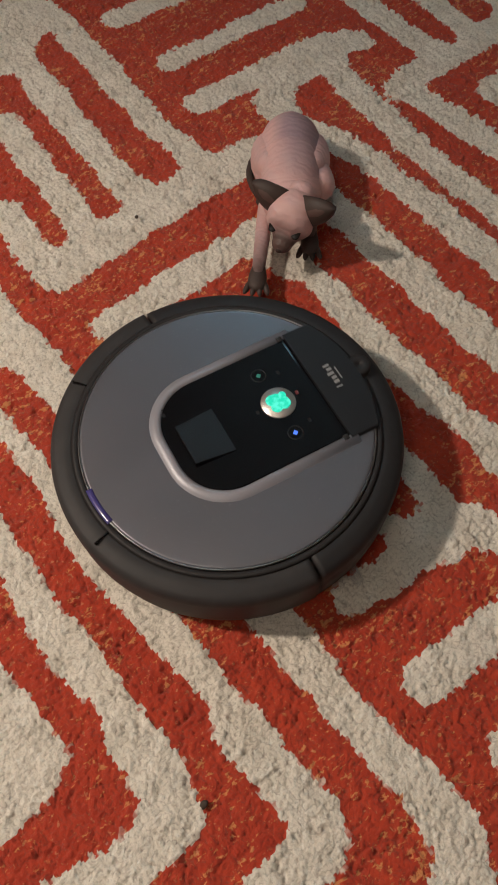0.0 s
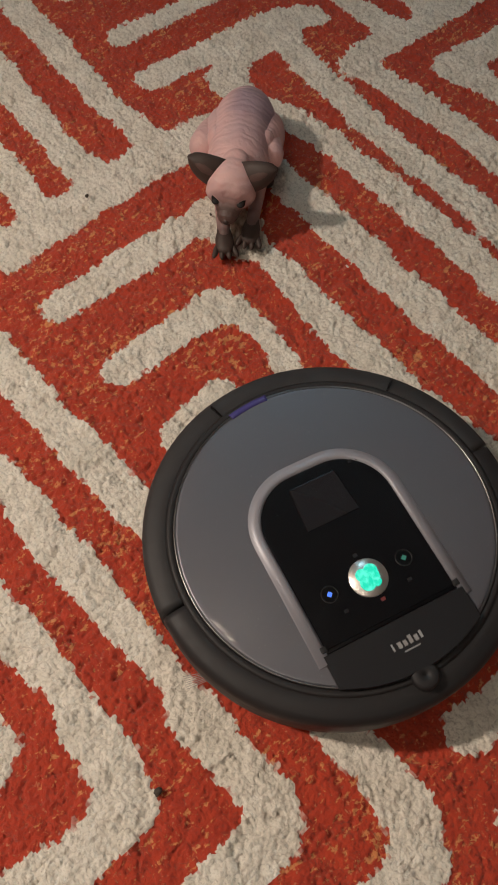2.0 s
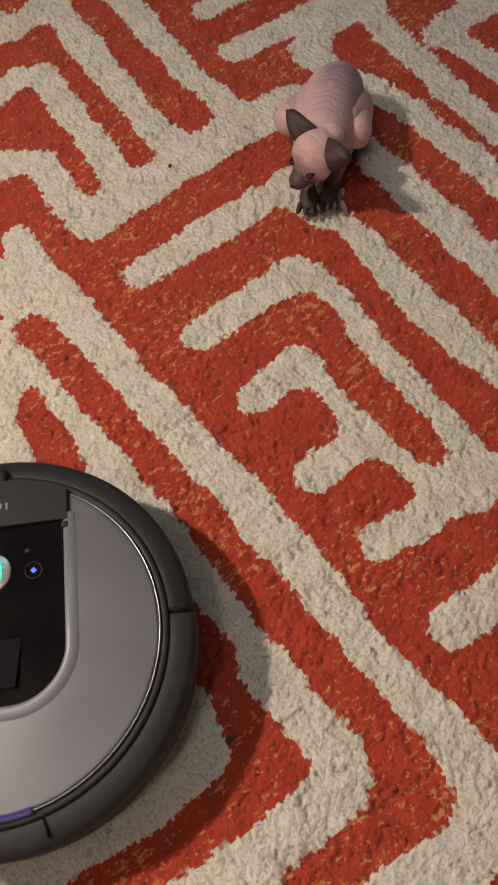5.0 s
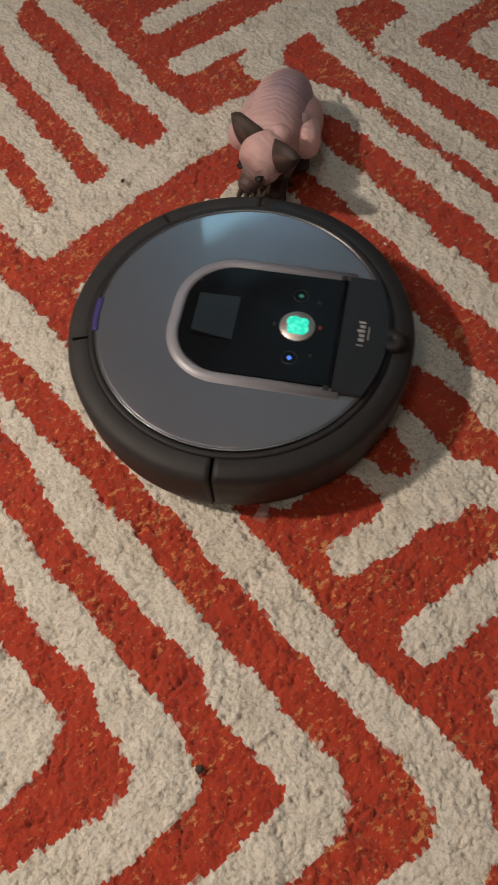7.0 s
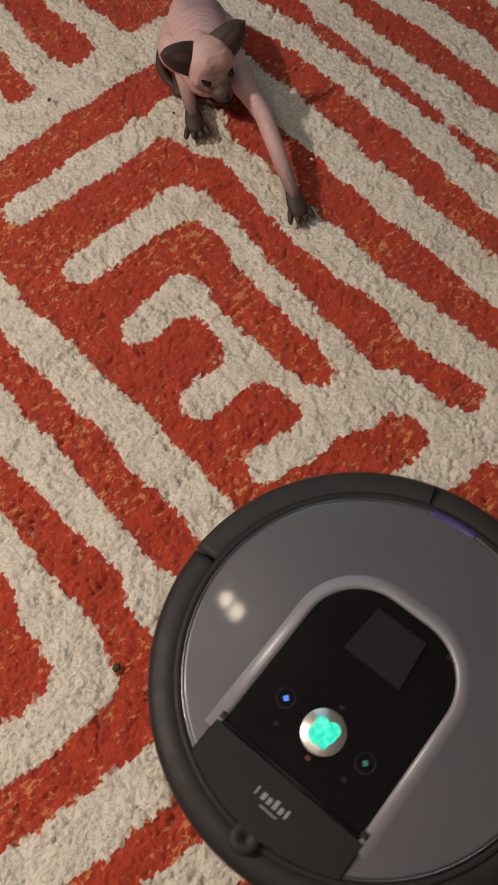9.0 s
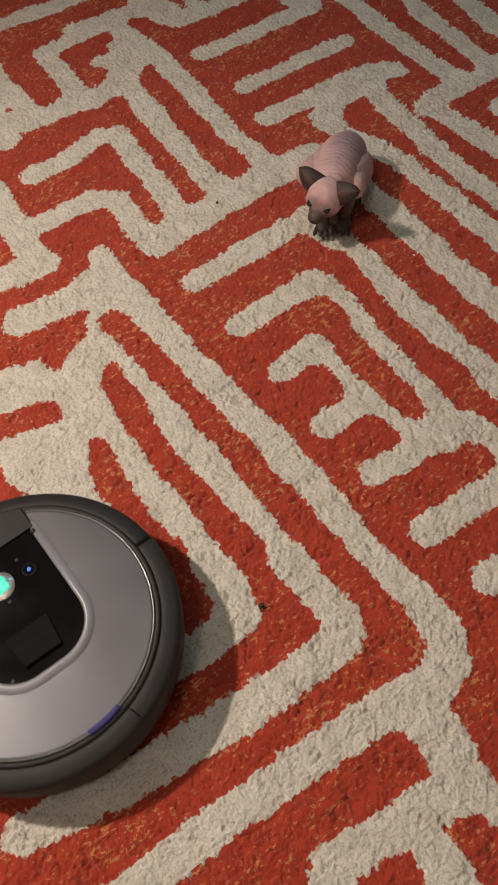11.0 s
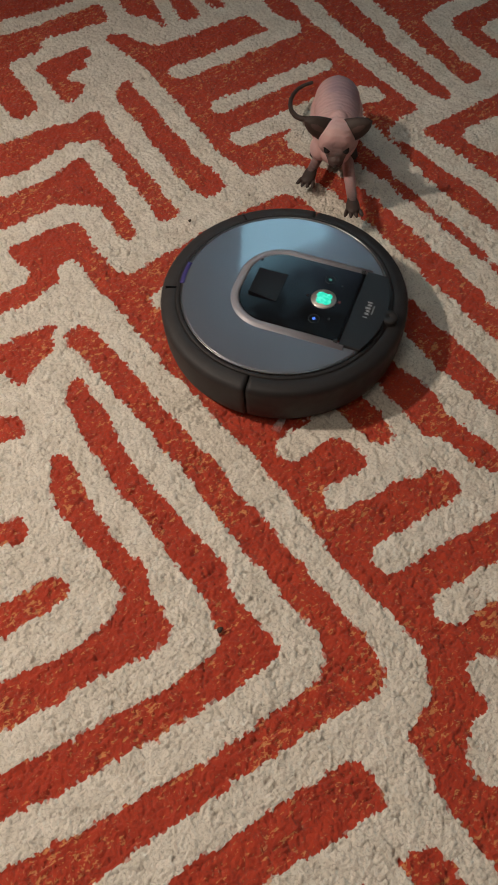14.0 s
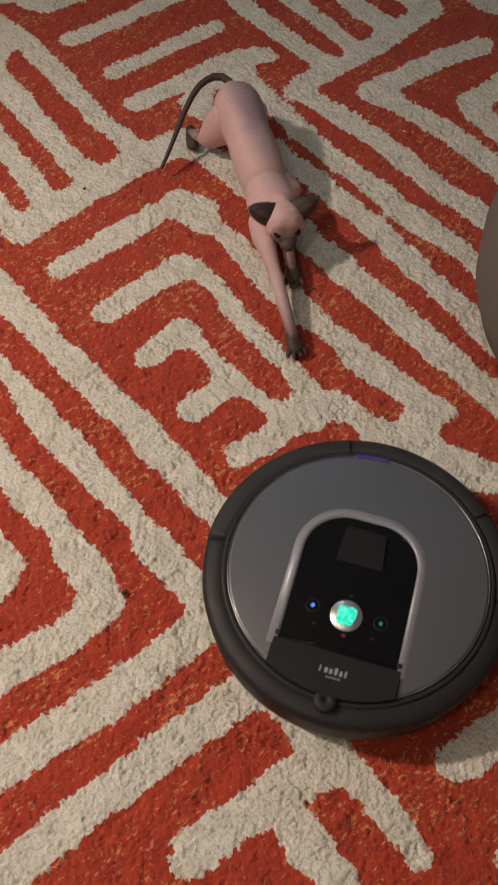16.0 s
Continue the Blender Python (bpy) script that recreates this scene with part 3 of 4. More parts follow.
def robot_vacuum():
    thing = empty("robot_vacuum", "round blue-grey robot vacuum with dark bumper on the rug", "robot vacuum")
    side = [(0.150, 0.008), (0.1705, 0.008), (0.1770, 0.014), (0.1800, 0.028), (0.1818, 0.052), (0.1825, 0.0690), (0.1822, 0.0745), (0.1800, 0.0785), (0.1760, 0.0808), (0.1690, 0.0826), (0.1605, 0.0838), (0.158, 0.0825), (0.156, 0.070)]
    part("chassis", lathe([(0.001, 0.009), (0.152, 0.009), (0.1575, 0.02), (0.1575, 0.0815), (0.001, 0.0815)], steps=64), SHELL, thing)
    part("bumper", lathe(side, 93.4, 271.0, 96), BUMPER, thing, "scuffed dark grey front bumper")
    part("rear_shell", lathe([(r - 0.0012, z) for r, z in side], -87.8, 92.2, 96), SHELL, thing, "dark grey rear shell")
    for a in (131, 196):
        s = part("seam", slab(0.1585, 0.1755, -0.0007, 0.0007, 0.0800, 0.0858, 0.0003, 1), GLOSS, thing)
        s.matrix_basis = pose(0, 0, 0, 0, 0, a)
    part("inner_ring", lathe([(0.1515, 0.080), (0.159, 0.080), (0.1590, 0.0850), (0.1565, 0.0862), (0.1530, 0.0856), (0.1515, 0.0840)]), SHELL, thing, "black ring")
    part("sensor_window", lathe([(0.1475, 0.0870), (0.1545, 0.0866), (0.1540, 0.0886), (0.1480, 0.0889)], 178.0, 194.0, 16), VIOLET, thing, "violet-tinted sensor window")
    part("bright_edge", lathe([(0.1500, 0.0858), (0.1522, 0.0858), (0.1520, 0.0876), (0.1505, 0.0879)]), CHROME, thing, "thin bright metal edge")
    part("top_plate", lathe([(0.0005, 0.0868), (0.1500, 0.0860), (0.1503, 0.0874), (0.1485, 0.0880), (0.1470, 0.08805), (0.08, 0.0882), (0.0005, 0.0883)]), PLATE, thing, "satin blue-grey top plate")
    part("panel_rim", trim_band(), TRIM, thing, "pale rounded rim of the panel")
    panel = part("control_panel", prism(panel_outline(0.0), 0.0870, 0.0908, 0.0008), GLOSS, thing, "glossy black control panel", smooth=False)
    win = [(-0.047, -0.024), (-0.003, -0.028), (-0.003, 0.028), (-0.047, 0.024)]
    hood = prism(win, 0.0900, 0.0918, 0.0008)
    for v in hood.verts:
        if v.co.z > 0.0905:
            v.co.z += 0.0042 * max(0.0, (-0.003 - v.co.x) / 0.044)
    part("camera_window", hood, SMOKE, panel, "smoky square camera window", smooth=False)
    button = part("clean_button", disc(0.060, 0, 0.0905, 0.0922, 0.0185, 0.0006), SILVER, panel, "silver start button")
    bm = bmesh.new()
    for x, y, r in ((0.0595, 0.002, 0.0095), (0.055, 0.005, 0.007), (0.0645, -0.003, 0.008), (0.056, -0.0045, 0.0065), (0.067, 0.005, 0.0045)):
        bmesh.ops.create_cone(bm, cap_ends=True, segments=14, radius1=r, radius2=r * 0.9, depth=0.0006 + 0.00004 * len(bm.verts), matrix=pose(x, y, 0.0923))
    part("glowing_light", bm, GREEN, button, "glowing turquoise light", smooth=False)
    for y, mat in ((0.039, FAINT), (-0.039, BLUE)):
        ring = part("small_button", lathe([(0.0072, 0.0906), (0.0084, 0.0906), (0.0084, 0.0912), (0.0072, 0.0912)], steps=20), MATT, panel)
        ring.location = (0.058, y, 0)
        icon = part("icon", prism([(0.0030, 0), (0, 0.0030), (-0.0030, 0), (0, -0.0030)], 0.0906, 0.0913), mat, ring, smooth=False)
    for x, y, mat in ((0.083, 0.002, REDLED), (0.036, 0.0, FAINT), (0.078, 0.033, FAINT), (0.078, -0.033, FAINT), (-0.05, 0.044, FAINT), (-0.05, 0.052, FAINT)):
        part("indicator", slab(x - 0.0016, x + 0.0016, y - 0.0022, y + 0.0022, 0.0905, 0.0911), mat if mat is REDLED else MATT, panel, smooth=False)
    part("lid_gap", slab(0.0965, 0.1045, -0.0715, 0.0715, 0.0868, 0.0902, 0.001), GLOSS, thing)
    lid = part("bin_lid", prism(chord(0.1045, 0.1535, 0.0725), 0.0862, 0.0922, 0.0015), MATT, thing, "matt charcoal dust bin lid", smooth=False)
    for i, (w, h) in enumerate(((0.0022, 0.0088), (0.0052, 0.0075), (0.0048, 0.0070), (0.0048, 0.0098), (0.0048, 0.0070), (0.0034, 0.0090))):
        y = -0.0145 + 0.0056 * i
        part("pale_mark", slab(0.1235 - 0.8 * (h - 0.007), 0.1288, y, y + 0.72 * w, 0.0920, 0.0925), PRINT, lid, smooth=False)
    part("pale_line", slab(0.1322, 0.1334, -0.006, 0.010, 0.0920, 0.0925), PRINT, lid, smooth=False)
    part("dock_knob", lathe([(0.0005, 0.078), (0.0125, 0.078), (0.0125, 0.0905), (0.0105, 0.0920), (0.0005, 0.0922)], steps=28), SHELL, thing, "dark round knob at the rear edge").location = (0.1575, 0, 0)
    for y in (0.0685, -0.0685):
        part("hinge", slab(0.0965, 0.1025, y - 0.003, y + 0.003, 0.0895, 0.0928, 0.0008), SHELL, thing)
    for y in (0.112, -0.112):
        w = part("wheel", lathe([(0.012, -0.010), (0.030, -0.010), (0.033, -0.006), (0.033, 0.006), (0.030, 0.010), (0.012, 0.010)], steps=28), SHELL, thing, "black rubber drive wheel")
        w.matrix_basis = pose(0.0, y, 0.034, 90, 0, 0)
    brush = part("side_brush", lathe([(0.001, 0.004), (0.010, 0.004), (0.008, 0.009), (0.001, 0.010)], steps=16), SHELL, thing, "grey three-armed side brush")
    brush.location = (0.062, -0.128, 0.002)
    for a in (20, 140, 260):
        bm = bmesh.new()
        for k in range(7):
            bmesh.ops.create_cone(bm, cap_ends=True, segments=5, radius1=0.0005, radius2=0.0003, depth=0.050,
                                  matrix=pose(0, 0, 0, 0, 0, a - 6 + 2 * k) @ pose(0.033, 0, 0.006 - 0.0003 * k, 0, 90, 0))
        part("bristles", bm, BRISTLE, brush)
    return thing


# seconds, x, y, heading of the rear in degrees
ROBOT_PATH = [
    (0.0, 0.2610, 0.3746, 348.4),
    (0.5, 0.2600, 0.3670, 319.7),
    (1.0, 0.2570, 0.3650, 311.5),
    (1.5, 0.2920, 0.2810, 285.1),
    (2.0, 0.2945, 0.1840, 255.3),
    (2.5, 0.2455, 0.1070, 230.4),
    (3.0, 0.1630, 0.0520, 197.7),
    (3.5, 0.0230, 0.0430, 160.5),
    (4.0, -0.0952, 0.1153, 126.5),
    (5.2, -0.0900, 0.3500, 46.5),
    (6.5, 0.2160, 0.5220, -28.5),
    (7.0, 0.3326, 0.4205, -51.9),
    (7.5, 0.3950, 0.2750, -80.9),
    (8.0, 0.3815, 0.1320, -109.1),
    (8.5, 0.3030, 0.0235, -139.2),
    (9.0, 0.1725, -0.0410, -171.4),
    (9.5, 0.0275, -0.0330, -197.8),
    (9.8, -0.0510, -0.0000, -210.1),
    (10.0, -0.1210, 0.0250, -216.4),
    (10.2, -0.1710, 0.0560, -223.9),
    (11.2, -0.2250, 0.3050, -281.5),
    (12.3, -0.0569, 0.5932, -336.8),
    (12.5, 0.0030, 0.6210, -349.1),
    (13.0, 0.1484, 0.6308, -375.7),
    (13.5, 0.2820, 0.5660, -393.4),
    (14.0, 0.3840, 0.4570, -417.3),
    (14.5, 0.4290, 0.3100, -442.5),
    (15.0, 0.4180, 0.1560, -467.1),
    (15.5, 0.3410, 0.0260, -486.4),
    (16.0, 0.2322, -0.0669, -507.7),
]


TAIL, TAIL_STEP = 15, 0.0145


def wrinkled(bm, amount, lo, hi, seed, ridge=0.0):
    """Folds of loose skin across the body between two places along it, and the ridge of the spine."""
    for v in bm.verts:
        x, y, z = v.co
        around = math.atan2(z, y)
        reach = max(0.0, min(1.0, (x - lo) / 0.012)) * max(0.0, min(1.0, (hi - x) / 0.012))
        bend = x + 0.006 * noise.noise((around * 1.3, x * 30, seed)) + 0.003 * noise.noise((around * 4, x * 60, seed + 4))
        fold = abs(math.sin(bend * 330)) ** 0.7 - 0.6
        fold *= 0.45 + 0.8 * noise.noise((x * 25, around * 1.6, seed + 9))
        push = amount * reach * fold
        if ridge and z > 0:
            push += ridge * math.exp(-(y / 0.0045) ** 2) * (0.75 + 0.35 * math.sin(x * 520))
        size = max(1e-4, math.hypot(y, z))
        v.co.y += push * y / size
        v.co.z += push * z / size
    return bm


# ---- kitten; its x axis points ahead, its y axis to its left ----
def kitten():
    thing = empty("kitten", "pink hairless kitten with dark brown ears, paws and tail", "kitten")
    thing.matrix_basis = pose(0.6, 0.645, 0, 0, 0, 220)
    p = {}
    # mauve-grey back; its lean towards +y also paints in the shaded left side
    back_grey_shade = lambda top: lambda v: max(0.0, min(0.85, (v.z - top + 0.55 * v.y) * 45))
    pelvis = loft(rounded([(-0.050, 0, -0.004, 0.020, 0.021), (-0.038, 0, 0.000, 0.032, 0.033), (-0.016, 0, 0.003, 0.0385, 0.041), (0.012, 0, 0.003, 0.0390, 0.0425), (0.038, 0, 0.001, 0.0375, 0.0400), (0.058, 0, -0.001, 0.033, 0.035)], 70), 56)
    p["rump"] = floats(part("rump", wrinkled(pelvis, 0.0002, -0.02, 0.06, 1.0, 0.0009), SKIN, thing, "pink rump with a mauve-grey back"), point=lambda v: 0.0, grey=back_grey_shade(0.022))
    barrel = loft(rounded([(-0.062, 0, 0.000, 0.034, 0.035), (-0.040, 0, 0.001, 0.0370, 0.0395), (-0.010, 0, 0.002, 0.0385, 0.0405), (0.020, 0, 0.001, 0.0375, 0.0385), (0.040, 0, -0.001, 0.0355, 0.0360), (0.053, 0, -0.003, 0.031, 0.031)], 70), 56)
    p["trunk"] = floats(part("trunk", wrinkled(barrel, 0.0004, 0.0, 0.07, 2.0, 0.0008), SKIN, thing, "pink wrinkled back and belly"), point=lambda v: 0.0, grey=lambda v: back_grey_shade(0.023)(v) * max(0.0, min(1.0, 0.8 - (v.x + 0.02) * 9)))
    fore = loft(rounded([(-0.055, 0, 0.0, 0.030, 0.031), (-0.032, 0, 0.001, 0.0365, 0.0365), (-0.006, 0, 0.001, 0.0385, 0.0365), (0.016, 0, 0.000, 0.0335, 0.0315), (0.030, 0, 0.000, 0.026, 0.025)], 70), 56)
    p["chest"] = floats(part("chest", wrinkled(fore, 0.0020, -0.05, 0.045, 3.0, 0.0006), SKIN, thing, "pink wrinkled chest"), point=lambda v: 0.0, grey=lambda v: back_grey_shade(0.025)(v) * max(0.0, min(0.35, -v.x * 8)))
    throat = loft(rounded([(-0.014, 0, 0.0, 0.029, 0.026), (0.008, 0, 0.000, 0.0255, 0.0230), (0.026, 0, 0.000, 0.0205, 0.0185)], 60), 48)
    p["neck"] = floats(part("neck", wrinkled(throat, 0.0020, -0.03, 0.04, 4.0), SKIN, thing, "wrinkled pink neck"), point=lambda v: 0.0, grey=lambda v: 0.0)
    skull = loft(rounded([(-0.029, 0, 0.000, 0.017, 0.015), (-0.020, 0, 0.002, 0.0245, 0.0215), (-0.006, 0, 0.003, 0.0285, 0.0240), (0.007, 0, 0.001, 0.0280, 0.0225), (0.016, 0, -0.003, 0.0245, 0.0190), (0.023, 0, -0.007, 0.0170, 0.0140), (0.031, 0, -0.009, 0.0130, 0.0105)], 48), 44)
    for v in skull.verts:
        # brow, cheek bones and the dip of the nose bridge
        x, y, z = v.co
        v.co.z += 0.0022 * math.exp(-((x - 0.012) / 0.006) ** 2 - ((abs(y) - 0.012) / 0.006) ** 2) * (z > 0)
        v.co.z -= 0.0024 * math.exp(-((x - 0.021) / 0.006) ** 2 - (y / 0.007) ** 2) * (z > -0.004)
        v.co.y *= 1 + 0.10 * math.exp(-((x - 0.010) / 0.008) ** 2) * (z < 0)
    skull = wrinkled(skull, 0.0005, -0.012, 0.016, 6.0)
    head = floats(part("head", skull, SKIN, thing, "pink head with a dark brown muzzle"),
                  point=lambda v: max(0.0, min(0.92, (v.x - 0.0125 + 0.30 * max(0.0, -v.z) + 0.25 * (abs(v.y) - 0.017) * (v.z < 0.0)) * 60)), grey=lambda v: 0.0)
    p["head"] = head
    part("nose", loft(rounded([(0.038, 0, -0.0055, 0.004, 0.003), (0.041, 0, -0.0065, 0.0045, 0.0035)], 5), 12), NOSE, head, "dark nose")
    for s in (1, -1):
        part("eye", loft(rounded([(0.0175, s * 0.0150, 0.0055, 0.0055, 0.0020), (0.0215, s * 0.0150, 0.0035, 0.0050, 0.0016)], 6), 14), EYE, head, "half-closed eye")
        ear = bmesh.new()
        rows = []
        for i in range(9):
            u = i / 8
            width, rise = 0.0185 * (1 - u ** 2.0) ** 0.62 * (1 - 0.06 * u) + 0.0004, 0.0405 * u
            row = []
            for j in range(9):
                v = -1 + 2 * j / 8
                row.append((0.004 - 0.010 * v * v * (1 - 0.5 * u) + 0.004 * math.sin(3.1 * u), v * width, rise))
            rows.append(row)
        sheets = [[[ear.verts.new((x + d, y, z)) for x, y, z in row] for row in rows] for d in (0.0009, -0.0009)]
        for sheet in sheets:
            for a, b in zip(sheet, sheet[1:]):
                for j in range(8):
                    ear.faces.new((a[j], a[j + 1], b[j + 1], b[j]))
        front, back = sheets
        for i in range(8):
            for j in (0, 8):
                ear.faces.new((front[i][j], front[i + 1][j], back[i + 1][j], back[i][j]))
        for j in range(8):
            for i in (0, 8):
                ear.faces.new((front[i][j], front[i][j + 1], back[i][j + 1], back[i][j]))
        e = part("ear", ear, DARKSKIN, head, "large dark brown ear")
        e.matrix_basis = pose(-0.006, s * 0.0170, 0.0125, s * -64, -48, 0)
        cup = bmesh.new()
        inner = [[cup.verts.new((x + 0.0013, y * 0.8, z * 0.86 + 0.002)) for x, y, z in row] for row in rows]
        for a, b in zip(inner, inner[1:]):
            for j in range(8):
                cup.faces.new((a[j], a[j + 1], b[j + 1], b[j]))
        part("inner_ear", cup, INNER, e, "pinkish brown inner ear")
    for key, s in (("right", -1), ("left", 1)):
        p[key + "_upper"] = floats(part("upper_foreleg", loft(rounded([(-0.012, 0, 0, 0.0185, 0.021), (0.02, 0, 0, 0.0185, 0.020), (0.060, 0, 0, 0.0130, 0.014), (0.102, 0, 0, 0.0100, 0.0105)], 24), 20), SKIN, thing),
                                   point=lambda v: max(0.0, min(0.14, (v.x - 0.05) * 4)), grey=lambda v: 0.0)
        p[key + "_lower"] = floats(part("forearm", loft(rounded([(0.0, 0, 0, 0.0105, 0.011), (0.04, 0, 0, 0.0098, 0.0098), (0.105, 0, 0, 0.0078, 0.0078)], 14), 20), SKIN, thing, "forearm darkening to brown"),
                                   point=lambda v: max(0.12, min(0.90, 0.12 + (v.x - 0.045) * 12)), grey=lambda v: 0.0)
        paw = part("paw", loft(rounded([(0.100, 0, -0.001, 0.009, 0.008), (0.110, 0, -0.002, 0.0112, 0.008), (0.120, 0, -0.003, 0.0112, 0.0070)], 10), 20), DARKSKIN, p[key + "_lower"], "dark brown paw")
        for k in (-1.5, -0.5, 0.5, 1.5):
            bm = bmesh.new()
            bmesh.ops.create_uvsphere(bm, u_segments=10, v_segments=8, radius=1, matrix=Matrix.Translation((0.127 - 0.0022 * abs(k), 0.0073 * k, -0.005)) @ pose(0, 0, 0, 0, 0, 13 * k) @ Matrix.Diagonal((0.0125, 0.0039, 0.0044, 1)))
            part("toe", bm, DARKSKIN, p[key + "_lower"])
        p[key + "_thigh"] = floats(part("thigh", loft(rounded([(-0.006, 0, 0, 0.0235, 0.034), (0.022, 0, 0, 0.0225, 0.030), (0.050, 0, 0, 0.0145, 0.019)], 14), 20), SKIN, thing), point=lambda v: 0.0, grey=lambda v: 0.0)
        p[key + "_shank"] = floats(part("hind_shank", loft(rounded([(0.0, 0, 0, 0.0125, 0.013), (0.03, 0, 0, 0.009, 0.009), (0.056, 0, 0, 0.0075, 0.0075)], 12), 18), SKIN, thing, "hind leg darkening to brown"),
                                   point=lambda v: max(0.0, min(0.92, (v.x - 0.015) * 18)), grey=lambda v: 0.0)
        p[key + "_foot"] = part("hind_paw", loft(rounded([(-0.012, 0, 0, 0.008, 0.007), (0.010, 0, 0, 0.010, 0.008), (0.028, 0, -0.001, 0.0105, 0.007)], 10), 18), DARKSKIN, thing, "dark brown hind paw")
    for i in range(TAIL):
        r0, r1 = 0.0066 - 0.0036 * i / TAIL, 0.0066 - 0.0036 * (i + 1) / TAIL
        p["tail%d" % i] = part("tail_piece", loft(rounded([(0, 0, 0, r0, r0), (TAIL_STEP, 0, 0, r1, r1)], 10), 14), DARKSKIN, thing, "thin brown tail")
    return thing, p


# seconds, then rump, head, nose, right paw and left paw in the kitten's space
KITTEN_POSES = [
    (0.0, (-0.045, -0.017, 0.085), (0.123, 0.009, 0.072), (0.148, 0.002, 0.050), (0.201, -0.021, 0.025), (0.129, 0.033, 0.016)),
    (0.5, (-0.050, -0.009, 0.085), (0.132, -0.004, 0.065), (0.154, -0.025, 0.040), (0.221, -0.072, 0.025), (0.139, 0.029, 0.016)),
    (1.0, (-0.050, -0.004, 0.085), (0.130, -0.013, 0.065), (0.155, -0.022, 0.045), (0.213, -0.037, 0.025), (0.154, 0.018, 0.016)),
    (1.5, (-0.049, -0.007, 0.085), (0.114, -0.001, 0.075), (0.138, 0.001, 0.052), (0.254, -0.029, 0.016), (0.135, 0.013, 0.016)),
    (2.0, (-0.047, -0.011, 0.085), (0.114, -0.007, 0.075), (0.140, -0.008, 0.055), (0.165, -0.006, 0.016), (0.146, 0.018, 0.016)),
    (2.5, (-0.046, -0.005, 0.085), (0.108, -0.008, 0.075), (0.132, -0.001, 0.050), (0.144, -0.002, 0.016), (0.138, 0.017, 0.016)),
    (3.0, (-0.041, -0.006, 0.085), (0.117, -0.005, 0.075), (0.138, 0.002, 0.050), (0.141, -0.002, 0.016), (0.136, 0.017, 0.016)),
    (3.5, (-0.034, -0.006, 0.085), (0.115, -0.001, 0.075), (0.138, -0.008, 0.050), (0.146, -0.001, 0.016), (0.136, 0.016, 0.016)),
    (4.0, (-0.036, 0.001, 0.085), (0.123, 0.000, 0.075), (0.146, -0.016, 0.050), (0.146, -0.005, 0.016), (0.133, 0.012, 0.016)),
    (6.5, (-0.039, -0.001, 0.085), (0.107, -0.013, 0.080), (0.130, -0.031, 0.055), (0.140, -0.005, 0.016), (0.130, 0.011, 0.016)),
    (7.0, (-0.043, -0.003, 0.085), (0.109, -0.013, 0.080), (0.129, -0.028, 0.058), (0.106, -0.029, 0.016), (0.108, -0.003, 0.016)),
    (7.5, (-0.050, -0.016, 0.085), (0.105, -0.001, 0.070), (0.124, 0.007, 0.045), (0.143, -0.005, 0.016), (0.165, 0.097, 0.025)),
    (8.0, (-0.043, -0.025, 0.085), (0.108, 0.019, 0.092), (0.126, 0.048, 0.072), (0.134, -0.000, 0.016), (0.251, 0.142, 0.016)),
    (8.5, (-0.039, -0.026, 0.085), (0.098, 0.021, 0.092), (0.126, 0.044, 0.070), (0.138, 0.001, 0.016), (0.252, 0.142, 0.016)),
    (9.0, (-0.025, -0.027, 0.085), (0.109, 0.017, 0.092), (0.139, 0.039, 0.070), (0.138, 0.001, 0.016), (0.249, 0.141, 0.016)),
    (9.5, (-0.006, -0.013, 0.085), (0.101, 0.012, 0.092), (0.139, 0.019, 0.066), (0.140, 0.002, 0.016), (0.241, 0.135, 0.016)),
    (9.8, (-0.016, -0.022, 0.085), (0.103, -0.004, 0.088), (0.144, -0.002, 0.066), (0.138, -0.002, 0.016), (0.157, 0.034, 0.016)),
    (10.0, (-0.046, -0.015, 0.085), (0.091, -0.016, 0.088), (0.136, -0.019, 0.066), (0.134, -0.007, 0.016), (0.131, 0.023, 0.016)),
    (10.2, (-0.031, 0.003, 0.085), (0.120, -0.006, 0.080), (0.157, -0.015, 0.055), (0.136, -0.009, 0.016), (0.134, 0.018, 0.016)),
    (12.5, (-0.024, 0.002, 0.085), (0.134, -0.013, 0.080), (0.176, -0.033, 0.058), (0.150, -0.000, 0.016), (0.134, 0.023, 0.016)),
    (13.0, (-0.028, 0.003, 0.085), (0.133, -0.017, 0.080), (0.156, -0.045, 0.060), (0.142, -0.005, 0.016), (0.126, 0.021, 0.016)),
    (13.5, (-0.039, 0.004, 0.090), (0.101, -0.003, 0.075), (0.119, -0.016, 0.050), (0.122, 0.005, 0.016), (0.102, 0.030, 0.016)),
    (14.0, (-0.184, -0.001, 0.125), (-0.009, 0.027, 0.130), (0.016, 0.031, 0.105), (-0.024, -0.024, 0.016), (0.056, 0.072, 0.040)),
    (14.5, (-0.161, -0.006, 0.125), (0.005, 0.052, 0.140), (0.024, 0.063, 0.115), (0.013, -0.027, 0.016), (0.089, 0.163, 0.020)),
    (15.0, (-0.133, -0.011, 0.125), (0.036, 0.090, 0.110), (0.063, 0.103, 0.085), (0.015, -0.030, 0.016), (0.204, 0.140, 0.016)),
    (15.5, (-0.163, -0.008, 0.140), (0.045, 0.119, 0.090), (0.080, 0.131, 0.065), (0.202, 0.133, 0.016), (0.173, 0.169, 0.040)),
    (16.0, (-0.064, 0.030, 0.125), (0.193, 0.150, 0.078), (0.229, 0.163, 0.052), (0.384, 0.196, 0.016), (0.257, 0.174, 0.020)),
]


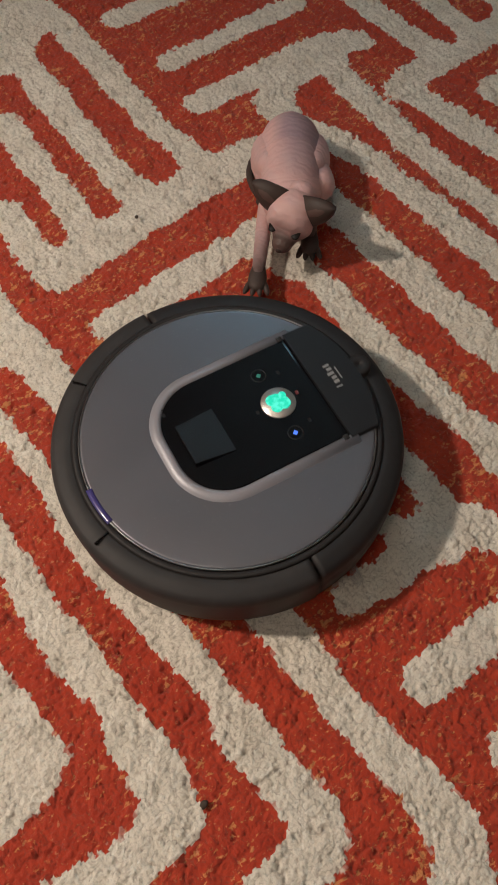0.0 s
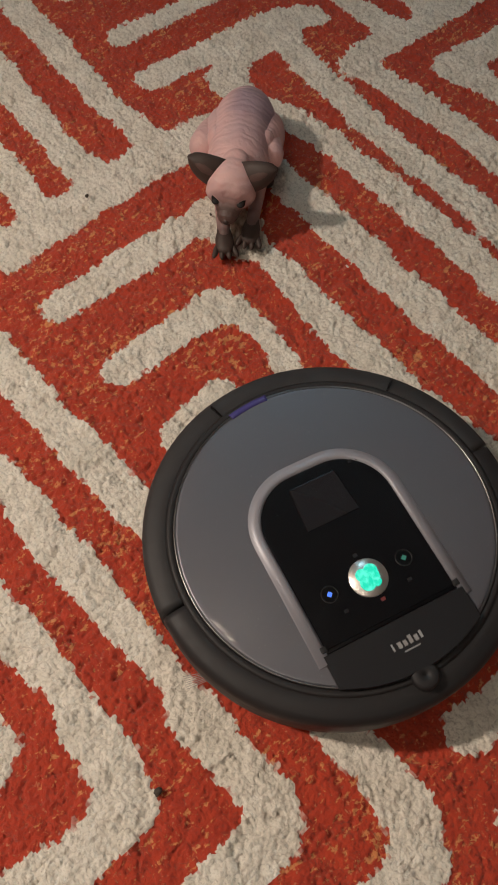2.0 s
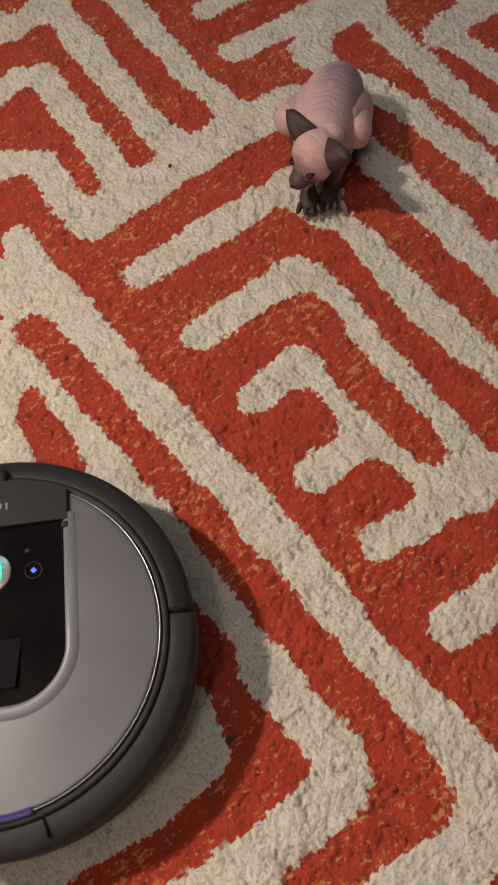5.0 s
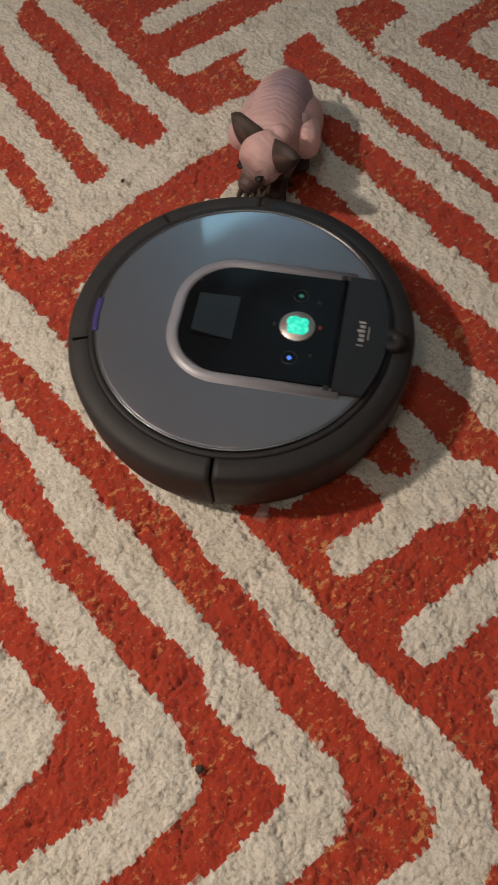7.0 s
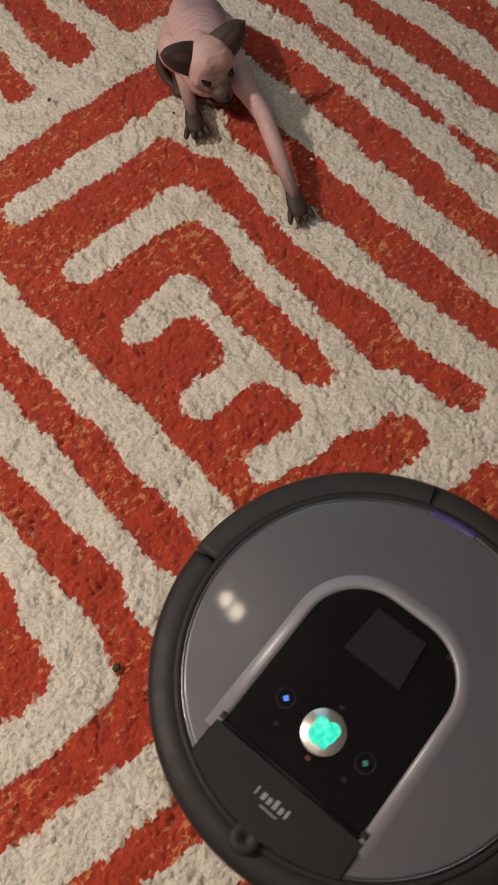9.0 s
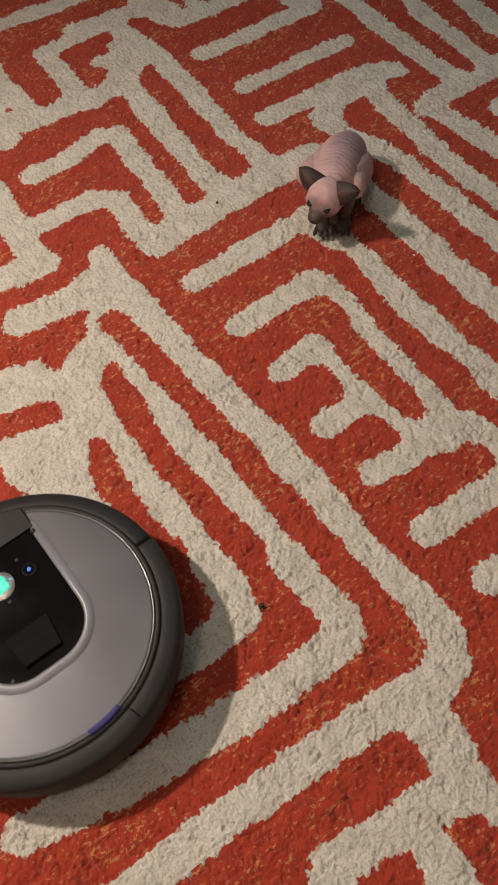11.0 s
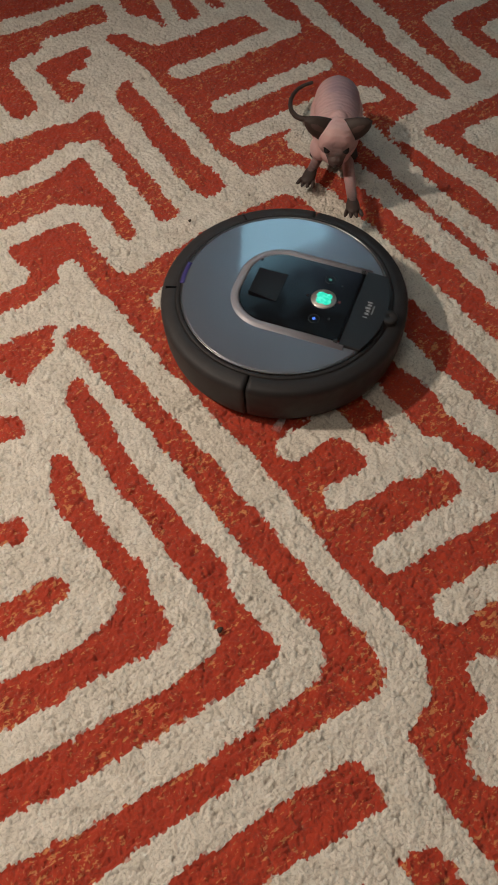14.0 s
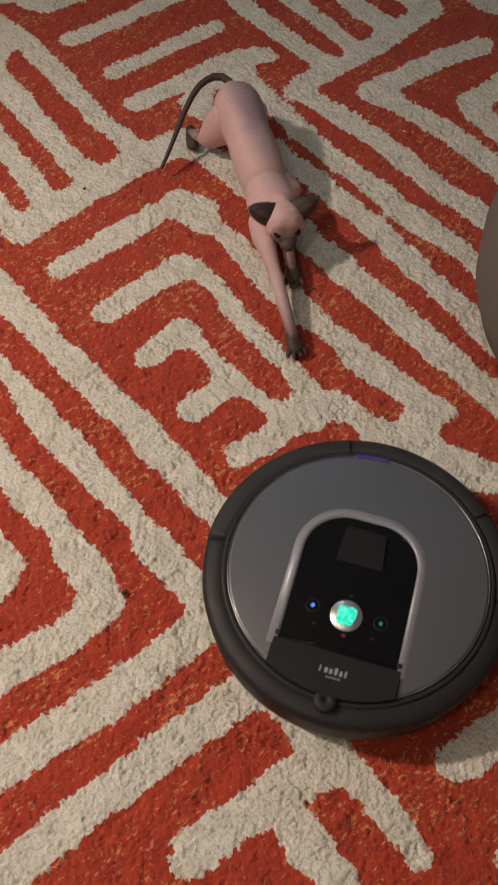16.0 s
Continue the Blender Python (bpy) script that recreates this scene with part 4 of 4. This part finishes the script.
def toward(place, ahead, up=(0, 0, 1)):
    """The pose at a place whose x axis points that way, with z as near up as can be."""
    x = Vector(ahead).normalized()
    y = Vector(up).cross(x).normalized()
    z = x.cross(y)
    return Matrix.Translation(place) @ Matrix((x, y, z)).transposed().to_4x4()


def two_links(a, b, first, second, bend):
    """The middle joint between a and b, towards bend, and the end that the links really reach."""
    a, b = Vector(a), Vector(b)
    d = min((b - a).length, (first + second) * 0.997)
    way = (b - a).normalized()
    along = (first ** 2 - second ** 2 + d * d) / (2 * d)
    off = math.sqrt(max(0.0, first ** 2 - along ** 2))
    side = Vector(bend) - way * Vector(bend).dot(way)
    return a + way * along + side.normalized() * off, a + way * d


def tail_turns(t):
    """The bearing and rise of the six tail pieces, in degrees."""
    curled = [(-115, -45), (-50, -14), (0, -2), (30, 0), (55, 0), (75, 0)]
    if t < 13.6:
        return curled
    if t < 15.3:
        return [(-60, -70), (-55, -60), (-90, -12), (-150, 4), (-190, 8), (-240, 8)]
    if t < 15.8:
        return [(-110, -8), (-42, -48), (-32, -50), (-38, -40), (-45, -15), (-50, 0)]
    return [(-150, 25), (-60, -10), (-30, -34), (-22, -38), (-20, -36), (-20, -30)]


def kitten_steps():
    """The crouching poses with four steps between each two, so that the legs fold and stretch joint by joint."""
    steps = []
    for a, b in zip(KITTEN_POSES, KITTEN_POSES[1:]):
        steps.append(a)
        if b[0] <= 13.0 and b[0] - a[0] <= 0.5:
            for i in range(1, 5):
                k = i / 5
                e = k * k * (3 - 2 * k)
                steps.append((a[0] + (b[0] - a[0]) * k,) + tuple(tuple(Vector(u).lerp(Vector(v), e)) for u, v in zip(a[1:], b[1:])))
    return steps + [KITTEN_POSES[-1]]


def quick_turns(rows):
    """Two steps more wherever a part turns by more than 70 degrees from row to row."""
    out = rows[:1]
    for (t0, m0), (t1, m1) in zip(rows, rows[1:]):
        q0, q1 = m0.to_quaternion(), m1.to_quaternion()
        if t1 - t0 < 0.2 and q0.rotation_difference(q1).angle > math.radians(70):
            for k in (1 / 3, 2 / 3):
                m = q0.slerp(q1, k).to_matrix().to_4x4()
                m.translation = m0.translation.lerp(m1.translation, k)
                out.append((t0 + (t1 - t0) * k, m))
        out.append((t1, m1))
    return out


def key_kitten(p):
    rows = {key: [] for key in p}
    for t, rump, head, nose, right, left in kitten_steps():
        rump, head, nose = Vector(rump), Vector(head), Vector(nose)
        raised = max(0.0, min(1.0, (rump.z - 0.092) / 0.035))
        flat = Vector((head.x - rump.x, head.y - rump.y, 0)).normalized()
        hip = rump + flat * 0.040
        hip.z = 0.050 + (rump.z - 0.036 - 0.050) * raised
        shoulder = head - flat * 0.052
        shoulder.z = max(0.044, min(0.060, head.z - 0.020)) * (1 - raised) + max(0.056, head.z - 0.040) * raised
        if (shoulder - hip).dot(flat) < 0.030:
            shoulder = hip + flat * 0.030 + Vector((0, 0, shoulder.z - hip.z))
        spine = (shoulder - hip).normalized()
        spine = Vector((spine.x, spine.y, spine.z * 0.8)).normalized()
        rows["rump"].append((t, toward(hip, spine)))
        rows["trunk"].append((t, toward((hip + shoulder) / 2 + Vector((0, 0, 0.002)), shoulder - hip)))
        rows["chest"].append((t, toward(shoulder, spine + Vector((0, 0, 0.05)))))
        rows["neck"].append((t, toward(shoulder + spine * 0.012 + Vector((0, 0, 0.003)), head - shoulder)))
        rows["head"].append((t, toward(head, (nose - head).normalized() + Vector((0, 0, 0.30)))))
        across = Vector((-flat.y, flat.x, 0))
        for key, s, paw in (("right", -1, Vector(right)), ("left", 1, Vector(left))):
            joint = shoulder + across * (s * (0.031 - 0.008 * raised)) + Vector((0, 0, -0.016 - 0.004 * raised))
            reach = (paw - joint).length
            way = (paw - joint).normalized()
            shift = max(-0.075, min(0.040, reach - 0.232))
            joint = joint + way * (shift if shift > 0 else shift * (1 - abs(way.z)) ** 2)
            wrist = paw + (joint - paw).normalized() * 0.012
            elbow, end = two_links(joint, wrist, 0.104, 0.118, -flat * 0.25 + across * (s * 0.08) + Vector((0, 0, 0.6)))
            if reach < 0.145:
                tucked = joint - flat * 0.050 - across * (s * 0.004)
                tucked.z = 0.030
                elbow = wrist - (wrist - tucked).normalized() * 0.118
                end = wrist
            inward = joint - flat * 0.080 - across * (s * 0.016)
            inward.z = 0.030
            rows[key + "_upper"].append((t, toward(joint, (inward if reach < 0.145 else elbow) - joint)))
            rows[key + "_lower"].append((t, toward(elbow, end - elbow)))
            haunch = hip + across * (s * (0.0285 - 0.0075 * raised)) + Vector((0, 0, -0.014)) - flat * 0.004
            foot = hip + across * (s * (0.030 - 0.002 * raised)) + flat * (0.016 - 0.016 * raised)
            if t >= 15.4:
                foot = Vector((-0.060 if s < 0 else -0.068, (-0.046 if s < 0 else 0.030), 0))
            foot.z = 0.012
            knee, ankle = two_links(haunch, foot, 0.052, 0.058, flat * 1.0 + across * (s * 0.02))
            rows[key + "_thigh"].append((t, toward(haunch, knee - haunch)))
            rows[key + "_shank"].append((t, toward(knee, ankle - knee)))
            rows[key + "_foot"].append((t, toward(ankle + Vector((0, 0, -0.002)), flat + across * (s * 0.15))))
        at = hip - flat * 0.046 + Vector((0, 0, -0.010 + 0.024 * raised))
        turns = tail_turns(t)
        for i in range(TAIL):
            u = i * 5 / (TAIL - 1)
            k = min(4, int(u))
            turn, rise = [a + (b - a) * (u - k) for a, b in zip(turns[k], turns[k + 1])]
            base = math.atan2(flat.y, flat.x) if t < 13.6 else 0.0
            a, r = base + radians(turn), radians(rise)
            way = Vector((math.cos(a) * math.cos(r), math.sin(a) * math.cos(r), math.sin(r)))
            if at.z + way.z * TAIL_STEP < 0.008:
                way.z = (0.008 - at.z) / TAIL_STEP
                way.normalize()
            rows["tail%d" % i].append((t, toward(at, way)))
            at = at + way * TAIL_STEP
    for key, path in rows.items():
        walk(p[key], quick_turns(path))


# ---- pouf, crumbs and lint ----
def pouf():
    thing = empty("pouf", "round taupe fabric pouf standing on the rug", "pouf")
    thing.location = (0.825, -0.039, 0.0)
    part("cushion", lathe([(0.001, 0.0), (0.17, 0.004), (0.215, 0.03), (0.235, 0.09), (0.24, 0.16), (0.232, 0.24), (0.205, 0.30), (0.14, 0.33), (0.001, 0.338)], steps=64), TAUPE, thing, "taupe woven cover")
    part("piping", lathe([(0.208, 0.296), (0.213, 0.300), (0.213, 0.306), (0.206, 0.308), (0.202, 0.303)], steps=64), TAUPE, thing)


def speck(name, label, x, y, mat, r, stretch):
    bm = bmesh.new()
    bmesh.ops.create_icosphere(bm, subdivisions=2, radius=r)
    for v in bm.verts:
        v.co *= 1 + 0.35 * noise.noise(v.co * 400 + Vector((x, y, 0)) * 50)
        v.co.x *= stretch
    ob = tagged(finish(name, bm, mat), label, name, group=name + "s on the rug")
    ob.matrix_basis = pose(x, y, 0.0045, 0, 0, 500 * x)


pouf()
for x, y, r in ((0.023, 0.123, 0.0032), (0.402, 0.738, 0.0022), (0.501, 0.610, 0.0014)):
    speck("crumb", "small dark brown crumb lying on the rug", x, y, CRUMB, r, 1.4)
for x, y, r in ((0.717, 0.464, 0.0018), (0.573, 0.437, 0.0014), (0.903, 0.481, 0.0015)):
    speck("lint", "tiny white speck of lint on the rug", x, y, LINT, r, 1.6)

ROBOT = robot_vacuum()
KITTEN, KITTEN_PARTS = kitten()


def motions():
    walk(ROBOT, [(t, pose(x, y, 0.0015, 0, 0, a)) for t, x, y, a in ROBOT_PATH])
    key_kitten(KITTEN_PARTS)


motions()
